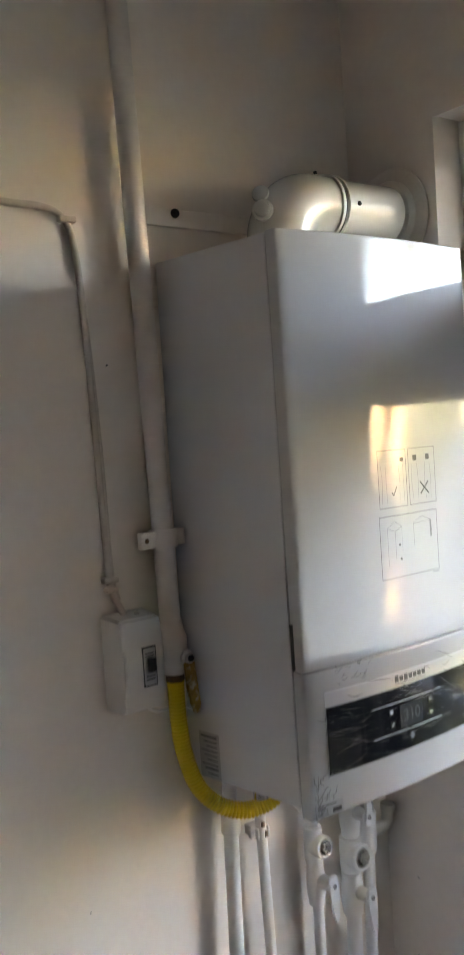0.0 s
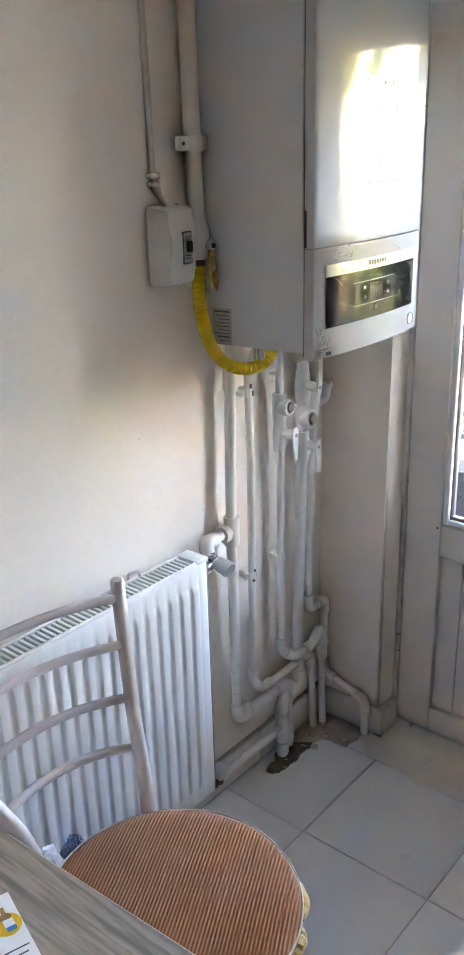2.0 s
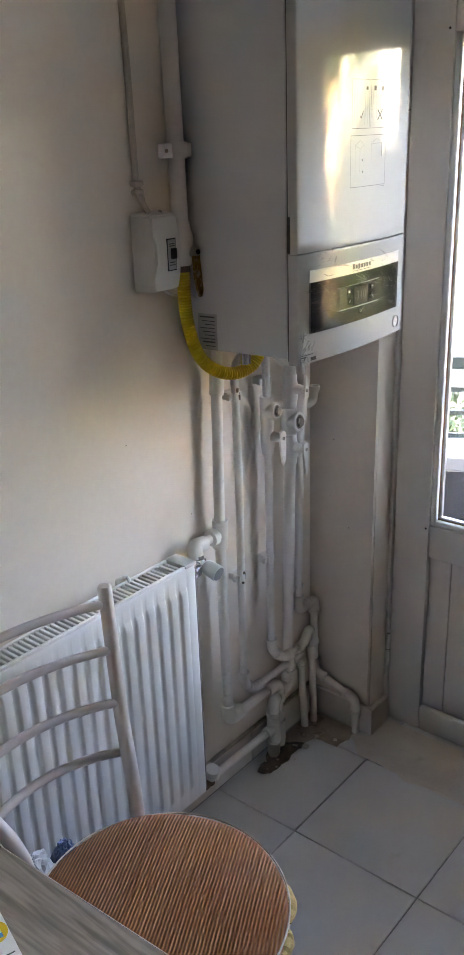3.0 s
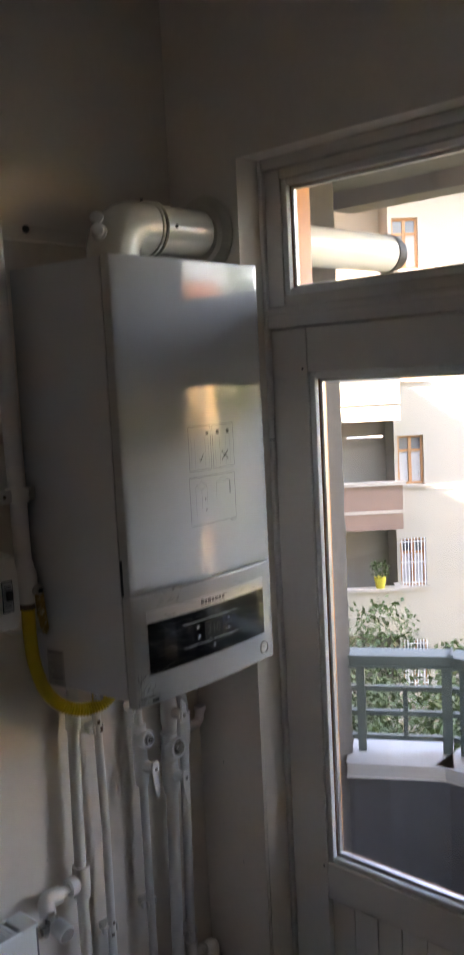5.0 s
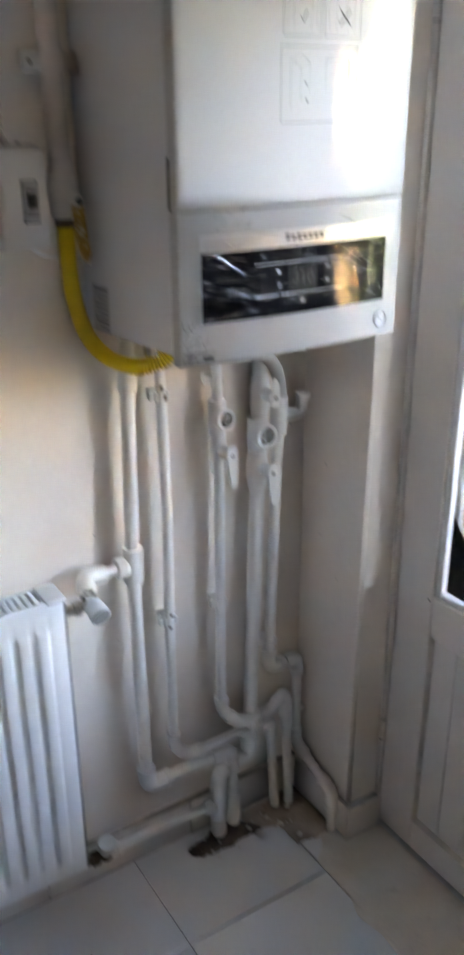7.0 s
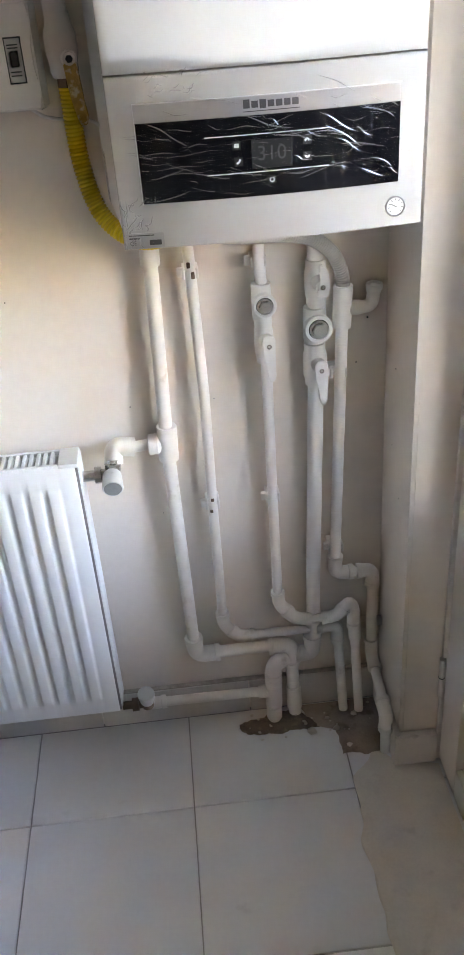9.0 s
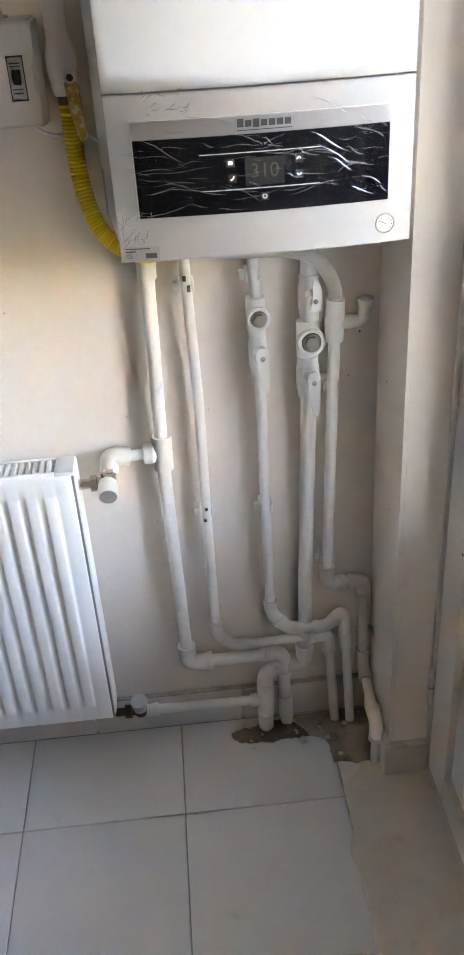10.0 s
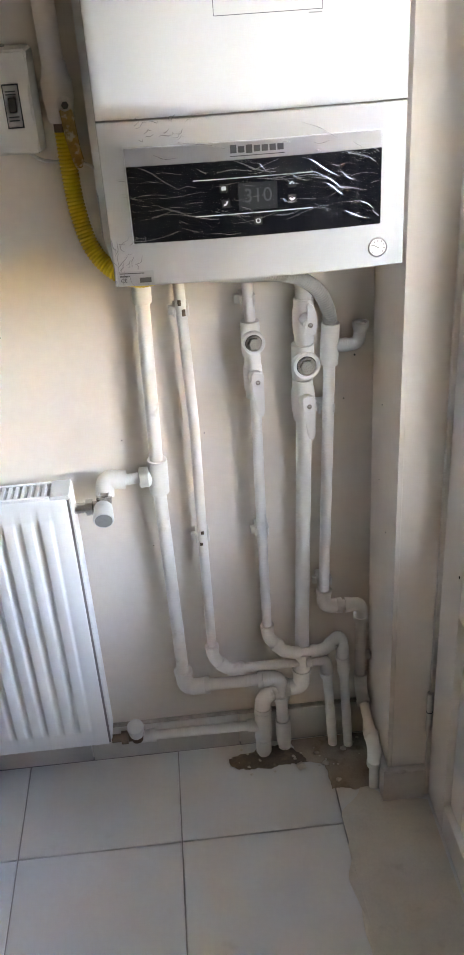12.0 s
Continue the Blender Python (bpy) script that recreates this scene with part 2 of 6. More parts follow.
M_CABLE = mat("painted_cable", (0.56, 0.49, 0.43), 0.55, vary=0.1, scale=18, bump=0.06)
M_DOOR = mat("white_gloss_paint", (0.74, 0.71, 0.67), 0.35, vary=0.04, scale=6, fine=70, bump=0.05, stain=(0.62, 0.58, 0.53), stain_at=0.68)
M_BEAD = mat("white_plastic_bead", (0.82, 0.82, 0.81), 0.3, vary=0.02, bump=0)
M_SPACER = mat("aluminium_spacer", (0.55, 0.55, 0.56), 0.35, metal=0.9, vary=0.1, scale=60, bump=0.02)
M_ORANGE = mat("orange_stained_wood", (0.46, 0.20, 0.075), 0.5, vary=0.2, scale=9, fine=70, bump=0.08, stretch=(4, 4, 0.5))
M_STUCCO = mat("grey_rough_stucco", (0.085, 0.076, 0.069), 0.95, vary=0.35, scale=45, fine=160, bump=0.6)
M_CONCRETE = mat("weathered_concrete", (0.22, 0.20, 0.18), 0.9, vary=0.2, scale=7, fine=90, bump=0.2, stain=(0.13, 0.115, 0.10), stain_at=0.58)
M_COPING = mat("pale_marble_coping", (0.34, 0.33, 0.325), 0.5, vary=0.1, scale=10, bump=0.05, stain=(0.26, 0.245, 0.23), stain_at=0.58)
M_PARAPET = mat("dark_grey_parapet", (0.06, 0.06, 0.066), 0.85, vary=0.15, scale=8, fine=120, bump=0.15)
M_RAIL = mat("grey_green_painted_iron", (0.062, 0.088, 0.080), 0.5, vary=0.12, scale=20, bump=0.05)
M_RENDER = mat("white_house_render", (0.40, 0.365, 0.31), 0.85, vary=0.06, scale=0.6, fine=20, bump=0.1, stain=(0.34, 0.305, 0.255), stain_at=0.64)
M_BEIGE = mat("beige_house_render", (0.40, 0.36, 0.29), 0.85, vary=0.07, scale=0.7, fine=20, bump=0.1)
M_YELLOWHOUSE = mat("yellow_house_render", (0.76, 0.60, 0.36), 0.85, vary=0.08, scale=0.5, fine=20, bump=0.1)
M_BRICKRED = mat("brown_brick_facing", (0.24, 0.155, 0.12), 0.85, vary=0.2, scale=6, fine=50, bump=0.2)
M_HWOOD = mat("orange_window_wood", (0.42, 0.20, 0.08), 0.5, vary=0.15, scale=6, bump=0.05)
M_HGLASS = mat("far_window_glass", (0.10, 0.12, 0.14), 0.08, vary=0.3, scale=1.2, bump=0)
M_CURTAIN = mat("net_curtain", (0.42, 0.42, 0.41), 0.9, vary=0.1, scale=6, bump=0.1, stretch=(6, 6, 0.5))
M_WHITEBAR = mat("white_window_bars", (0.78, 0.78, 0.77), 0.5, vary=0.03, bump=0)
M_POT = mat("yellow_flower_pot", (0.50, 0.42, 0.05), 0.5, vary=0.05, bump=0)
M_ROOF = mat("clay_roof_tile", (0.36, 0.16, 0.10), 0.85, vary=0.25, scale=3, bump=0.3)
M_LEAF = mat("green_leaf", (0.048, 0.085, 0.020), 0.55, vary=0.45, scale=1.6, fine=30, bump=0)
M_BARK = mat("tree_bark", (0.14, 0.10, 0.07), 0.9, vary=0.3, scale=12, bump=0.5)
M_GROUND = mat("garden_ground", (0.065, 0.08, 0.035), 0.95, vary=0.4, scale=0.5, fine=12, bump=0.3, stain=(0.12, 0.115, 0.085), stain_at=0.55)
M_CHAIR = mat("pale_metallic_chair_paint", (0.62, 0.57, 0.56), 0.32, metal=0.25, vary=0.04, scale=12, bump=0.015)
M_FOAM = mat("yellow_foam", (0.66, 0.50, 0.22), 0.9, vary=0.2, scale=60, bump=0.3)
M_EDGE = mat("pale_table_edge", (0.66, 0.60, 0.53), 0.45, vary=0.05, scale=20, bump=0.02)
M_PAPER = mat("white_paper_packet", (0.76, 0.76, 0.76), 0.45, vary=0.03, scale=20, bump=0.03)
M_YSPOT = mat("yellow_print", (0.80, 0.50, 0.02), 0.5, vary=0.05, bump=0)
M_BLUE = mat("blue_print", (0.03, 0.25, 0.55), 0.5, vary=0.05, bump=0)
M_TAN = mat("tan_print", (0.45, 0.22, 0.08), 0.5, vary=0.2, scale=80, bump=0)
M_REDINK = mat("red_print", (0.55, 0.10, 0.08), 0.5, vary=0.05, bump=0)
M_BAGW = mat("white_plastic_bag", (0.66, 0.70, 0.76), 0.25, vary=0.12, scale=25, bump=0.1)
M_BAGB = mat("blue_plastic_bag", (0.10, 0.17, 0.34), 0.28, vary=0.3, scale=25, bump=0.1)


def glass(name, tint=(1, 1, 1)):
    m = bpy.data.materials.new(name)
    m.use_nodes = True
    n, ln = m.node_tree.nodes, m.node_tree.links
    n.remove(n["Principled BSDF"])
    tr, gl, mx, fr = n.new("ShaderNodeBsdfTransparent"), n.new("ShaderNodeBsdfGlossy"), n.new("ShaderNodeMixShader"), n.new("ShaderNodeFresnel")
    tr.inputs[0].default_value = (*tint, 1)
    gl.inputs["Roughness"].default_value = 0.01
    fr.inputs["IOR"].default_value = 1.35
    ln.new(fr.outputs[0], mx.inputs[0])
    ln.new(tr.outputs[0], mx.inputs[1])
    ln.new(gl.outputs[0], mx.inputs[2])
    ln.new(mx.outputs[0], n["Material Output"].inputs[0])
    return m


M_GLASS = glass("window_glass", (0.96, 0.97, 0.97))


def film_material(name="clear_wrinkled_film", ior=1.12, rough=0.1, haze=0.0):
    m = bpy.data.materials.new(name)
    m.use_nodes = True
    n, ln = m.node_tree.nodes, m.node_tree.links
    n.remove(n["Principled BSDF"])
    tr, gl, mx, lw = n.new("ShaderNodeBsdfTransparent"), n.new("ShaderNodeBsdfGlossy"), n.new("ShaderNodeMixShader"), n.new("ShaderNodeFresnel")
    gl.inputs["Roughness"].default_value = rough
    lw.inputs["IOR"].default_value = ior
    tr.inputs[0].default_value = (0.97, 0.97, 0.97, 1)
    ln.new(lw.outputs[0], mx.inputs[0])
    df, hz = n.new("ShaderNodeBsdfDiffuse"), n.new("ShaderNodeMixShader")
    df.inputs[0].default_value = (0.9, 0.9, 0.9, 1)
    hz.inputs[0].default_value = haze
    ln.new(tr.outputs[0], hz.inputs[1])
    ln.new(df.outputs[0], hz.inputs[2])
    ln.new(hz.outputs[0], mx.inputs[1])
    ln.new(gl.outputs[0], mx.inputs[2])
    ln.new(mx.outputs[0], n["Material Output"].inputs[0])
    return m


M_FILM = film_material()
M_CREASE = film_material("film_crease", 1.7, 0.15, 0.05)
M_CRUMPLE = film_material("crumpled_film", 1.25, 0.12, 0.28)


def corduroy():
    """Brown ribbed seat cloth: ribs 5.5 mm apart, worn paler in patches."""
    m = mat("brown_corduroy", (0.37, 0.140, 0.048), 0.85, vary=0.18, scale=9, fine=220, bump=0)
    n, ln = m.node_tree.nodes, m.node_tree.links
    geo, mp, wv, bp = n.new("ShaderNodeNewGeometry"), n.new("ShaderNodeMapping"), n.new("ShaderNodeTexWave"), n.new("ShaderNodeBump")
    mp.inputs["Rotation"].default_value = (0, 0, radians(63))
    ln.new(geo.outputs["Position"], mp.inputs["Vector"])
    ln.new(mp.outputs[0], wv.inputs["Vector"])
    wv.inputs["Scale"].default_value = 54
    wv.inputs["Distortion"].default_value = 0.35
    wv.inputs["Detail"].default_value = 2
    bp.inputs["Strength"].default_value, bp.inputs["Distance"].default_value = 0.9, 0.002
    ln.new(wv.outputs["Fac"], bp.inputs["Height"])
    b = n["Principled BSDF"]
    ln.new(bp.outputs[0], b.inputs["Normal"])
    old = b.inputs["Base Color"].links[0].from_socket
    mx = n.new("ShaderNodeMix")
    mx.data_type, mx.blend_type = 'RGBA', 'MULTIPLY'
    cr = n.new("ShaderNodeValToRGB")
    cr.color_ramp.elements[0].color, cr.color_ramp.elements[1].color = (0.70, 0.64, 0.60, 1), (1.10, 1.08, 1.05, 1)
    ln.new(wv.outputs["Fac"], cr.inputs[0])
    mx.inputs["Factor"].default_value = 1.0
    ln.new(old, mx.inputs["A"])
    ln.new(cr.outputs[0], mx.inputs["B"])
    ln.new(mx.outputs["Result"], b.inputs["Base Color"])
    b.inputs["Sheen Weight"].default_value = 0.12
    return m


def laminate():
    """Grey-brown wood-print table top, grain along the edge."""
    m = mat("grey_oak_laminate", (0.25, 0.212, 0.175), 0.45, vary=0.10, scale=3, fine=60, bump=0.02)
    n, ln = m.node_tree.nodes, m.node_tree.links
    geo, mp, ns = n.new("ShaderNodeNewGeometry"), n.new("ShaderNodeMapping"), n.new("ShaderNodeTexNoise")
    mp.inputs["Rotation"].default_value = (0, 0, radians(-3))
    mp.inputs["Scale"].default_value = (70, 4.5, 70)
    ln.new(geo.outputs["Position"], mp.inputs["Vector"])
    ln.new(mp.outputs[0], ns.inputs["Vector"])
    ns.inputs["Scale"].default_value, ns.inputs["Detail"].default_value, ns.inputs["Distortion"].default_value = 1.6, 6, 0.6
    b = n["Principled BSDF"]
    old = b.inputs["Base Color"].links[0].from_socket
    cr, mx = n.new("ShaderNodeValToRGB"), n.new("ShaderNodeMix")
    cr.color_ramp.elements[0].position, cr.color_ramp.elements[1].position = 0.35, 0.62
    cr.color_ramp.elements[0].color, cr.color_ramp.elements[1].color = (0.50, 0.48, 0.46, 1), (1.2, 1.18, 1.15, 1)
    ln.new(ns.outputs["Fac"], cr.inputs[0])
    mx.data_type, mx.blend_type = 'RGBA', 'MULTIPLY'
    mx.inputs["Factor"].default_value = 1.0
    ln.new(old, mx.inputs["A"])
    ln.new(cr.outputs[0], mx.inputs["B"])
    ln.new(mx.outputs["Result"], b.inputs["Base Color"])
    return m


M_CORD, M_TABLE = corduroy(), laminate()

# ---- the room: WX is the face of the door wall, WY the face of the boiler wall ----
WX, WY = 1.460, 1.365
OUT = 1.69            # outer face of the door wall
DY0, DY1, DZ = 0.515, 1.165, 2.27   # the balcony door's opening
BACK_X, BACK_Y, TOP = -3.4, -2.1, 2.62
WN0, WN1, WNZ0, WNZ1 = -0.70, 0.0, 1.00, 2.20   # the kitchen window beside the door, out of view, sized for fill light

solid("wall_boiler", box((BACK_X, WY, -0.15), (OUT, WY + 0.2, 2.75)), M_WALL, "cream plastered kitchen wall behind the boiler", "wall", kind="structure")
wall_b = prism([(DY1, -0.15), (WY, -0.15), (WY, 2.75), (WN1, 2.75), (WN1, -0.15), (DY0, -0.15), (DY0, DZ), (DY1, DZ)], 'x', WX, OUT)
wb_edges = [e for e in wall_b.edges if all(abs(v.co.x - WX) < 1e-4 and v.co.z > -0.1 and DY0 - 0.01 < v.co.y < DY1 + 0.01 for v in e.verts) or
            (all(abs(v.co.x - WX) < 1e-4 for v in e.verts) and abs(e.verts[0].co.y - DY1) < 1e-4 and abs(e.verts[1].co.y - DY1) < 1e-4)]
bmesh.ops.bevel(wall_b, geom=wb_edges, offset=0.008, segments=3, affect='EDGES')
join(wall_b, join(box((WX, BACK_Y, -0.15), (OUT, WN0, 2.75)), join(box((WX, WN0, -0.15), (OUT, WN1, WNZ0)), box((WX, WN0, WNZ1), (OUT, WN1, 2.75)))))
solid("wall_door", wall_b, M_WALL, "cream plastered wall round the balcony door", "wall", kind="structure", smooth=30)
solid("wall_back", box((BACK_X, BACK_Y - 0.2, -0.15), (OUT, BACK_Y, 2.75)), M_WALL, "cream plastered rear kitchen wall", "wall", kind="structure")
solid("wall_side", box((BACK_X - 0.2, BACK_Y - 0.2, -0.15), (BACK_X, WY + 0.2, 2.75)), M_WALL, "cream plastered side kitchen wall", "wall", kind="structure")
solid("ceiling", join(box((BACK_X - 0.2, BACK_Y - 0.2, TOP), (1.25, WY + 0.2, 2.95)), box((1.25, BACK_Y - 0.2, 2.75), (OUT, WY + 0.2, 2.95))),
      M_CEIL, "painted ceiling with a recess along the door wall", "ceiling", kind="structure")

# floor: grout bed; the tiles come last in the file
floor = solid("floor", box((BACK_X, BACK_Y, -0.15), (OUT, WY, -0.0045)), M_GROUT, "pale grey ceramic tile floor with dark joints", "floor", kind="structure")


def wobble_outline(cx, cy, rx, ry, amount, n, seed):
    rnd = random.Random(seed)
    ph = [rnd.uniform(0, 6.28) for _ in range(5)]
    out = []
    for k in range(n):
        a = 2 * math.pi * k / n
        r = 1 + amount * sum(math.sin((i + 2) * a + ph[i]) / (i + 1.3) for i in range(5)) + 0.35 * amount * noise.noise((9 * math.cos(a), 9 * math.sin(a), seed))
        out.append((cx + rx * r * math.cos(a), cy + ry * r * math.sin(a)))
    return out


def jagged(outline, by, seed):
    """Chipped edges on an outline."""
    return [(x + by * noise.noise((x * 110, y * 110, seed)), y + by * noise.noise((x * 110, y * 110, seed + 5))) for x, y in outline]


def low_heap(outline, z0, height, rough, seed, rows=5):
    """A thin crust or heap with an uneven outline."""
    own = bmesh.new()
    cx, cy = (sum(p[i] for p in outline) / len(outline) for i in (0, 1))
    loops = []
    for j in range(rows + 1):
        s = 1 - j / (rows + 0.6)
        ring = []
        for u, v in outline:
            x, y = cx + (u - cx) * s, cy + (v - cy) * s
            h = 0 if j == 0 else height * min(1, j / 1.5) + rough * noise.noise((x * 45, y * 45, seed))
            ring.append(own.verts.new((x, y, z0 + h)))
        loops.append(ring)
    n = len(outline)
    for a, b in zip(loops, loops[1:]):
        for k in range(n):
            own.faces.new((a[k], a[(k + 1) % n], b[(k + 1) % n], b[k]))
    own.faces.new(loops[-1])
    return own


# broken floor round the pipes, cement smear by the door
solid("broken_floor", low_heap(jagged(wobble_outline(1.222, 1.302, 0.070, 0.038, 0.26, 130, 3), 0.005, 8), 0.0, 0.004, 0.003, 1), M_DIRT, "dark broken hole in the tiles round the pipes", "floor hole", kind="structure")
rub = [(1.275, 1.348), (1.447, 1.348), (1.447, 1.20), (1.40, 1.186), (1.372, 1.198), (1.348, 1.192), (1.346, 1.23), (1.344, 1.27), (1.32, 1.292), (1.29, 1.288)]
rub_line = []
for (ua, va), (ub, vb) in zip(rub, rub[1:] + rub[:1]):
    for k in range(6):
        u, v = ua + (ub - ua) * k / 6, va + (vb - va) * k / 6
        w = 0.006 if v < 1.34 and u < 1.44 else 0.0
        rub_line.append((u + w * noise.noise((u * 60, v * 60, 1)), v + w * noise.noise((u * 60, v * 60, 7))))
solid("rubble_floor", low_heap(rub_line, 0.0, 0.003, 0.0025, 2, 7), M_RUBBLE, "dusty brown rubble bed under the pipe ends", "rubble", kind="structure")
smear_pts = []
for k in range(60):
    t = k / 59
    y = 1.195 - 0.72 * t
    smear_pts.append((1.352 + 0.012 * math.sin(9 * t + 1) + 0.016 * noise.noise((t * 14, 0.3, 0)) + (0.045 * (1 - t / 0.08) if t < 0.08 else 0) - 0.03 * max(0, t - 0.5), y))
smear_pts += [(1.541, 0.475), (1.541, 1.14), (1.445, 1.172), (1.42, 1.2)]
solid("cement_smear", low_heap(smear_pts, 0.0, 0.0022, 0.0006, 5, 6), M_CEMENT, "cream cement smeared over the floor by the door", "cement", kind="structure", smooth=60)


def chips():
    rnd = random.Random(11)
    own = bmesh.new()
    spots = [(1.289, 1.262, 0.011), (1.345, 1.262, 0.008), (1.33, 1.296, 0.006), (1.365, 1.213, 0.006), (1.392, 1.30, 0.007)]
    spots += [(rnd.uniform(1.15, 1.43), rnd.uniform(1.25, 1.33), rnd.uniform(0.0015, 0.004)) for _ in range(26)]
    for x, y, r in spots:
        o = bmesh.new()
        bmesh.ops.create_icosphere(o, subdivisions=1, radius=r)
        for v in o.verts:
            v.co = Vector((v.co.x * rnd.uniform(0.8, 1.5), v.co.y * rnd.uniform(0.6, 1.2), v.co.z * 0.6)) + Vector((x, y, 0.004 + r * 0.4))
        own = join(own, o)
    return own


solid("plaster_crumbs", chips(), M_CHIP, "white plaster crumbs lying on the rubble", "debris", kind="stuff", smooth=20)


def wall_marks():
    """Small screw holes and knocks in the plaster."""
    m = thing("wall_marks", (1.3, WY, 0.8), "small dark screw holes in the plaster", "marks", kind="structure")
    for x, z, r in ((1.425, 0.93, 0.0022), (1.405, 0.845, 0.0016), (0.985, 0.80, 0.0014), (1.14, 0.80, 0.0012), (0.80, 1.02, 0.0012), (1.02, 0.56, 0.0012), (0.90, 1.86, 0.002), (0.70, 2.055, 0.0016)):
        part("hole", turned((x, WY + 0.001, z), (0, -1, 0), [(0, r), (0.0016, r * 0.8)], 9), M_SEAM, m)
    for y, z, r in ((1.29, 0.86, 0.0018), (1.24, 0.62, 0.0014), (1.30, 0.70, 0.0012)):
        part("hole", turned((WX + 0.001, y, z), (-1, 0, 0), [(0, r), (0.0016, r * 0.8)], 9), M_SEAM, m)


wall_marks()


def skirting():
    """Tile skirting, one piece at a time."""
    base = thing("baseboard", (0, WY, 0), "pale ceramic tile skirting along the walls", "skirting", kind="structure")
    x, k = 1.452, 0
    rnd = random.Random(4)
    for w in (0.29, 0.337, 0.337, 0.337, 0.337, 0.337, 0.337, 0.337, 0.337, 0.337):
        lo = max(x - w, BACK_X + 0.005)
        lift = rnd.uniform(-0.002, 0.003)
        part("tile", box((lo + 0.0015, WY - 0.014 + rnd.uniform(-0.001, 0.001), 0.001), (x - 0.0015, WY - 0.001, 0.092 + lift), 0.0015), M_SKIRT, base)
        part("grout_line", box((lo, WY - 0.0125, 0.0925 + lift), (x, WY - 0.001, 0.0965 + lift), 0.001), M_GROUTLINE, base)
        x = lo
        if x <= BACK_X + 0.01:
            break
    side = thing("baseboard", (WX, 1.2, 0), "pale tile skirting wrapping the wall corner", "skirting", kind="structure")
    part("tile", box((WX - 0.013, 1.152, 0.001), (WX - 0.001, WY - 0.016, 0.088), 0.0015), M_SKIRT, side)
    part("tile", box((WX - 0.013, 1.146, 0.001), (1.536, 1.164, 0.083), 0.0015), M_SKIRT, side)


skirting()


# ---- balcony door with transom ----
def balcony_door():
    fx0, fx1 = 1.522, 1.592      # frame depth
    fr = thing("door_frame", (1.56, DY1, 0), "white painted wooden door frame with a transom light", "door frame", kind="structure")
    part("jamb", box((fx0, 1.153, 0), (fx1, DY1 - 0.001, DZ - 0.002), 0.003), M_DOOR, fr)
    part("jamb", box((fx0, DY0 + 0.001, 0), (fx1, DY0 + 0.022, DZ - 0.002), 0.003), M_DOOR, fr)
    part("head", box((fx0, DY0 + 0.023, 2.243), (fx1, 1.152, DZ - 0.002), 0.003), M_DOOR, fr)
    part("rail", box((fx0, DY0 + 0.023, 1.896), (fx1, 1.152, 1.944), 0.004), M_DOOR, fr)
    part("drip_ledge", box((fx0 - 0.008, DY0 + 0.023, 1.926), (fx0 + 0.004, 1.152, 1.938), 0.003), M_DOOR, fr)
    for lo, hi in (((1.577, DY0 + 0.023, 1.872), (1.591, 1.152, 1.897)), ((1.577, 1.132, 0.0), (1.591, 1.1535, 1.871)), ((1.577, DY0 + 0.0215, 0.0), (1.591, DY0 + 0.043, 1.871)), ((1.577, DY0 + 0.044, 0.0), (1.591, 1.131, 0.03))):
        part("stop", box(lo, hi), M_DOOR, fr)
    part("jamb_lining", box((fx1 + 0.001, 1.147, -0.02), (OUT + 0.004, DY1 - 0.002, DZ - 0.003), 0.002), M_ORANGE, fr, "orange stained outer lining")
    # transom light
    tl = thing("window_transom", (1.555, 1.11, 1.96), "fixed transom window above the balcony door", "window", kind="structure")
    y0, y1, z0, z1 = DY0 + 0.09, 1.108, 1.967, 2.220
    part("sash", box((1.53, DY0 + 0.023, 1.945), (1.585, y0, 2.242), 0.003), M_DOOR, tl)
    part("sash", box((1.53, y1, 1.945), (1.585, 1.152, 2.242), 0.003), M_DOOR, tl)
    part("sash", box((1.53, y0, 1.945), (1.585, y1, z0), 0.003), M_DOOR, tl)
    part("sash", box((1.53, y0, z1), (1.585, y1, 2.242), 0.003), M_DOOR, tl)
    glazing(tl, y0, y1, z0, z1)
    # door leaf
    d = thing("door_balcony", (1.555, 1.15, 0.01), "closed white balcony door, glazed above a boarded panel", "door", kind="structure")
    x0, x1 = 1.528, 1.575
    gy0, gy1, gz0, gz1 = DY0 + 0.09, 1.050, 0.645, 1.795
    part("stile", box((x0, gy1, 0.012), (x1, 1.150, 1.892), 0.004), M_DOOR, d)
    part("stile", box((x0, DY0 + 0.025, 0.012), (x1, gy0, 1.892), 0.004), M_DOOR, d)
    part("top_rail", box((x0 + 0.0005, gy0, gz1), (x1 - 0.0005, gy1, 1.892), 0.003), M_DOOR, d)
    part("lock_rail", box((x0 + 0.0005, gy0, 0.555), (x1 - 0.0005, gy1, gz0), 0.003), M_DOOR, d)
    part("bottom_rail", box((x0 + 0.0005, gy0, 0.012), (x1 - 0.0005, gy1, 0.086), 0.003), M_DOOR, d)
    glazing(d, gy0, gy1, gz0, gz1)
    n = 7
    w = (gy1 - gy0) / n
    for k in range(n):
        part("board", box((x0 + 0.014, gy0 + k * w + 0.001, 0.087), (x1 - 0.006, gy0 + (k + 1) * w - 0.001, 0.554), 0.0025), M_DOOR, d)
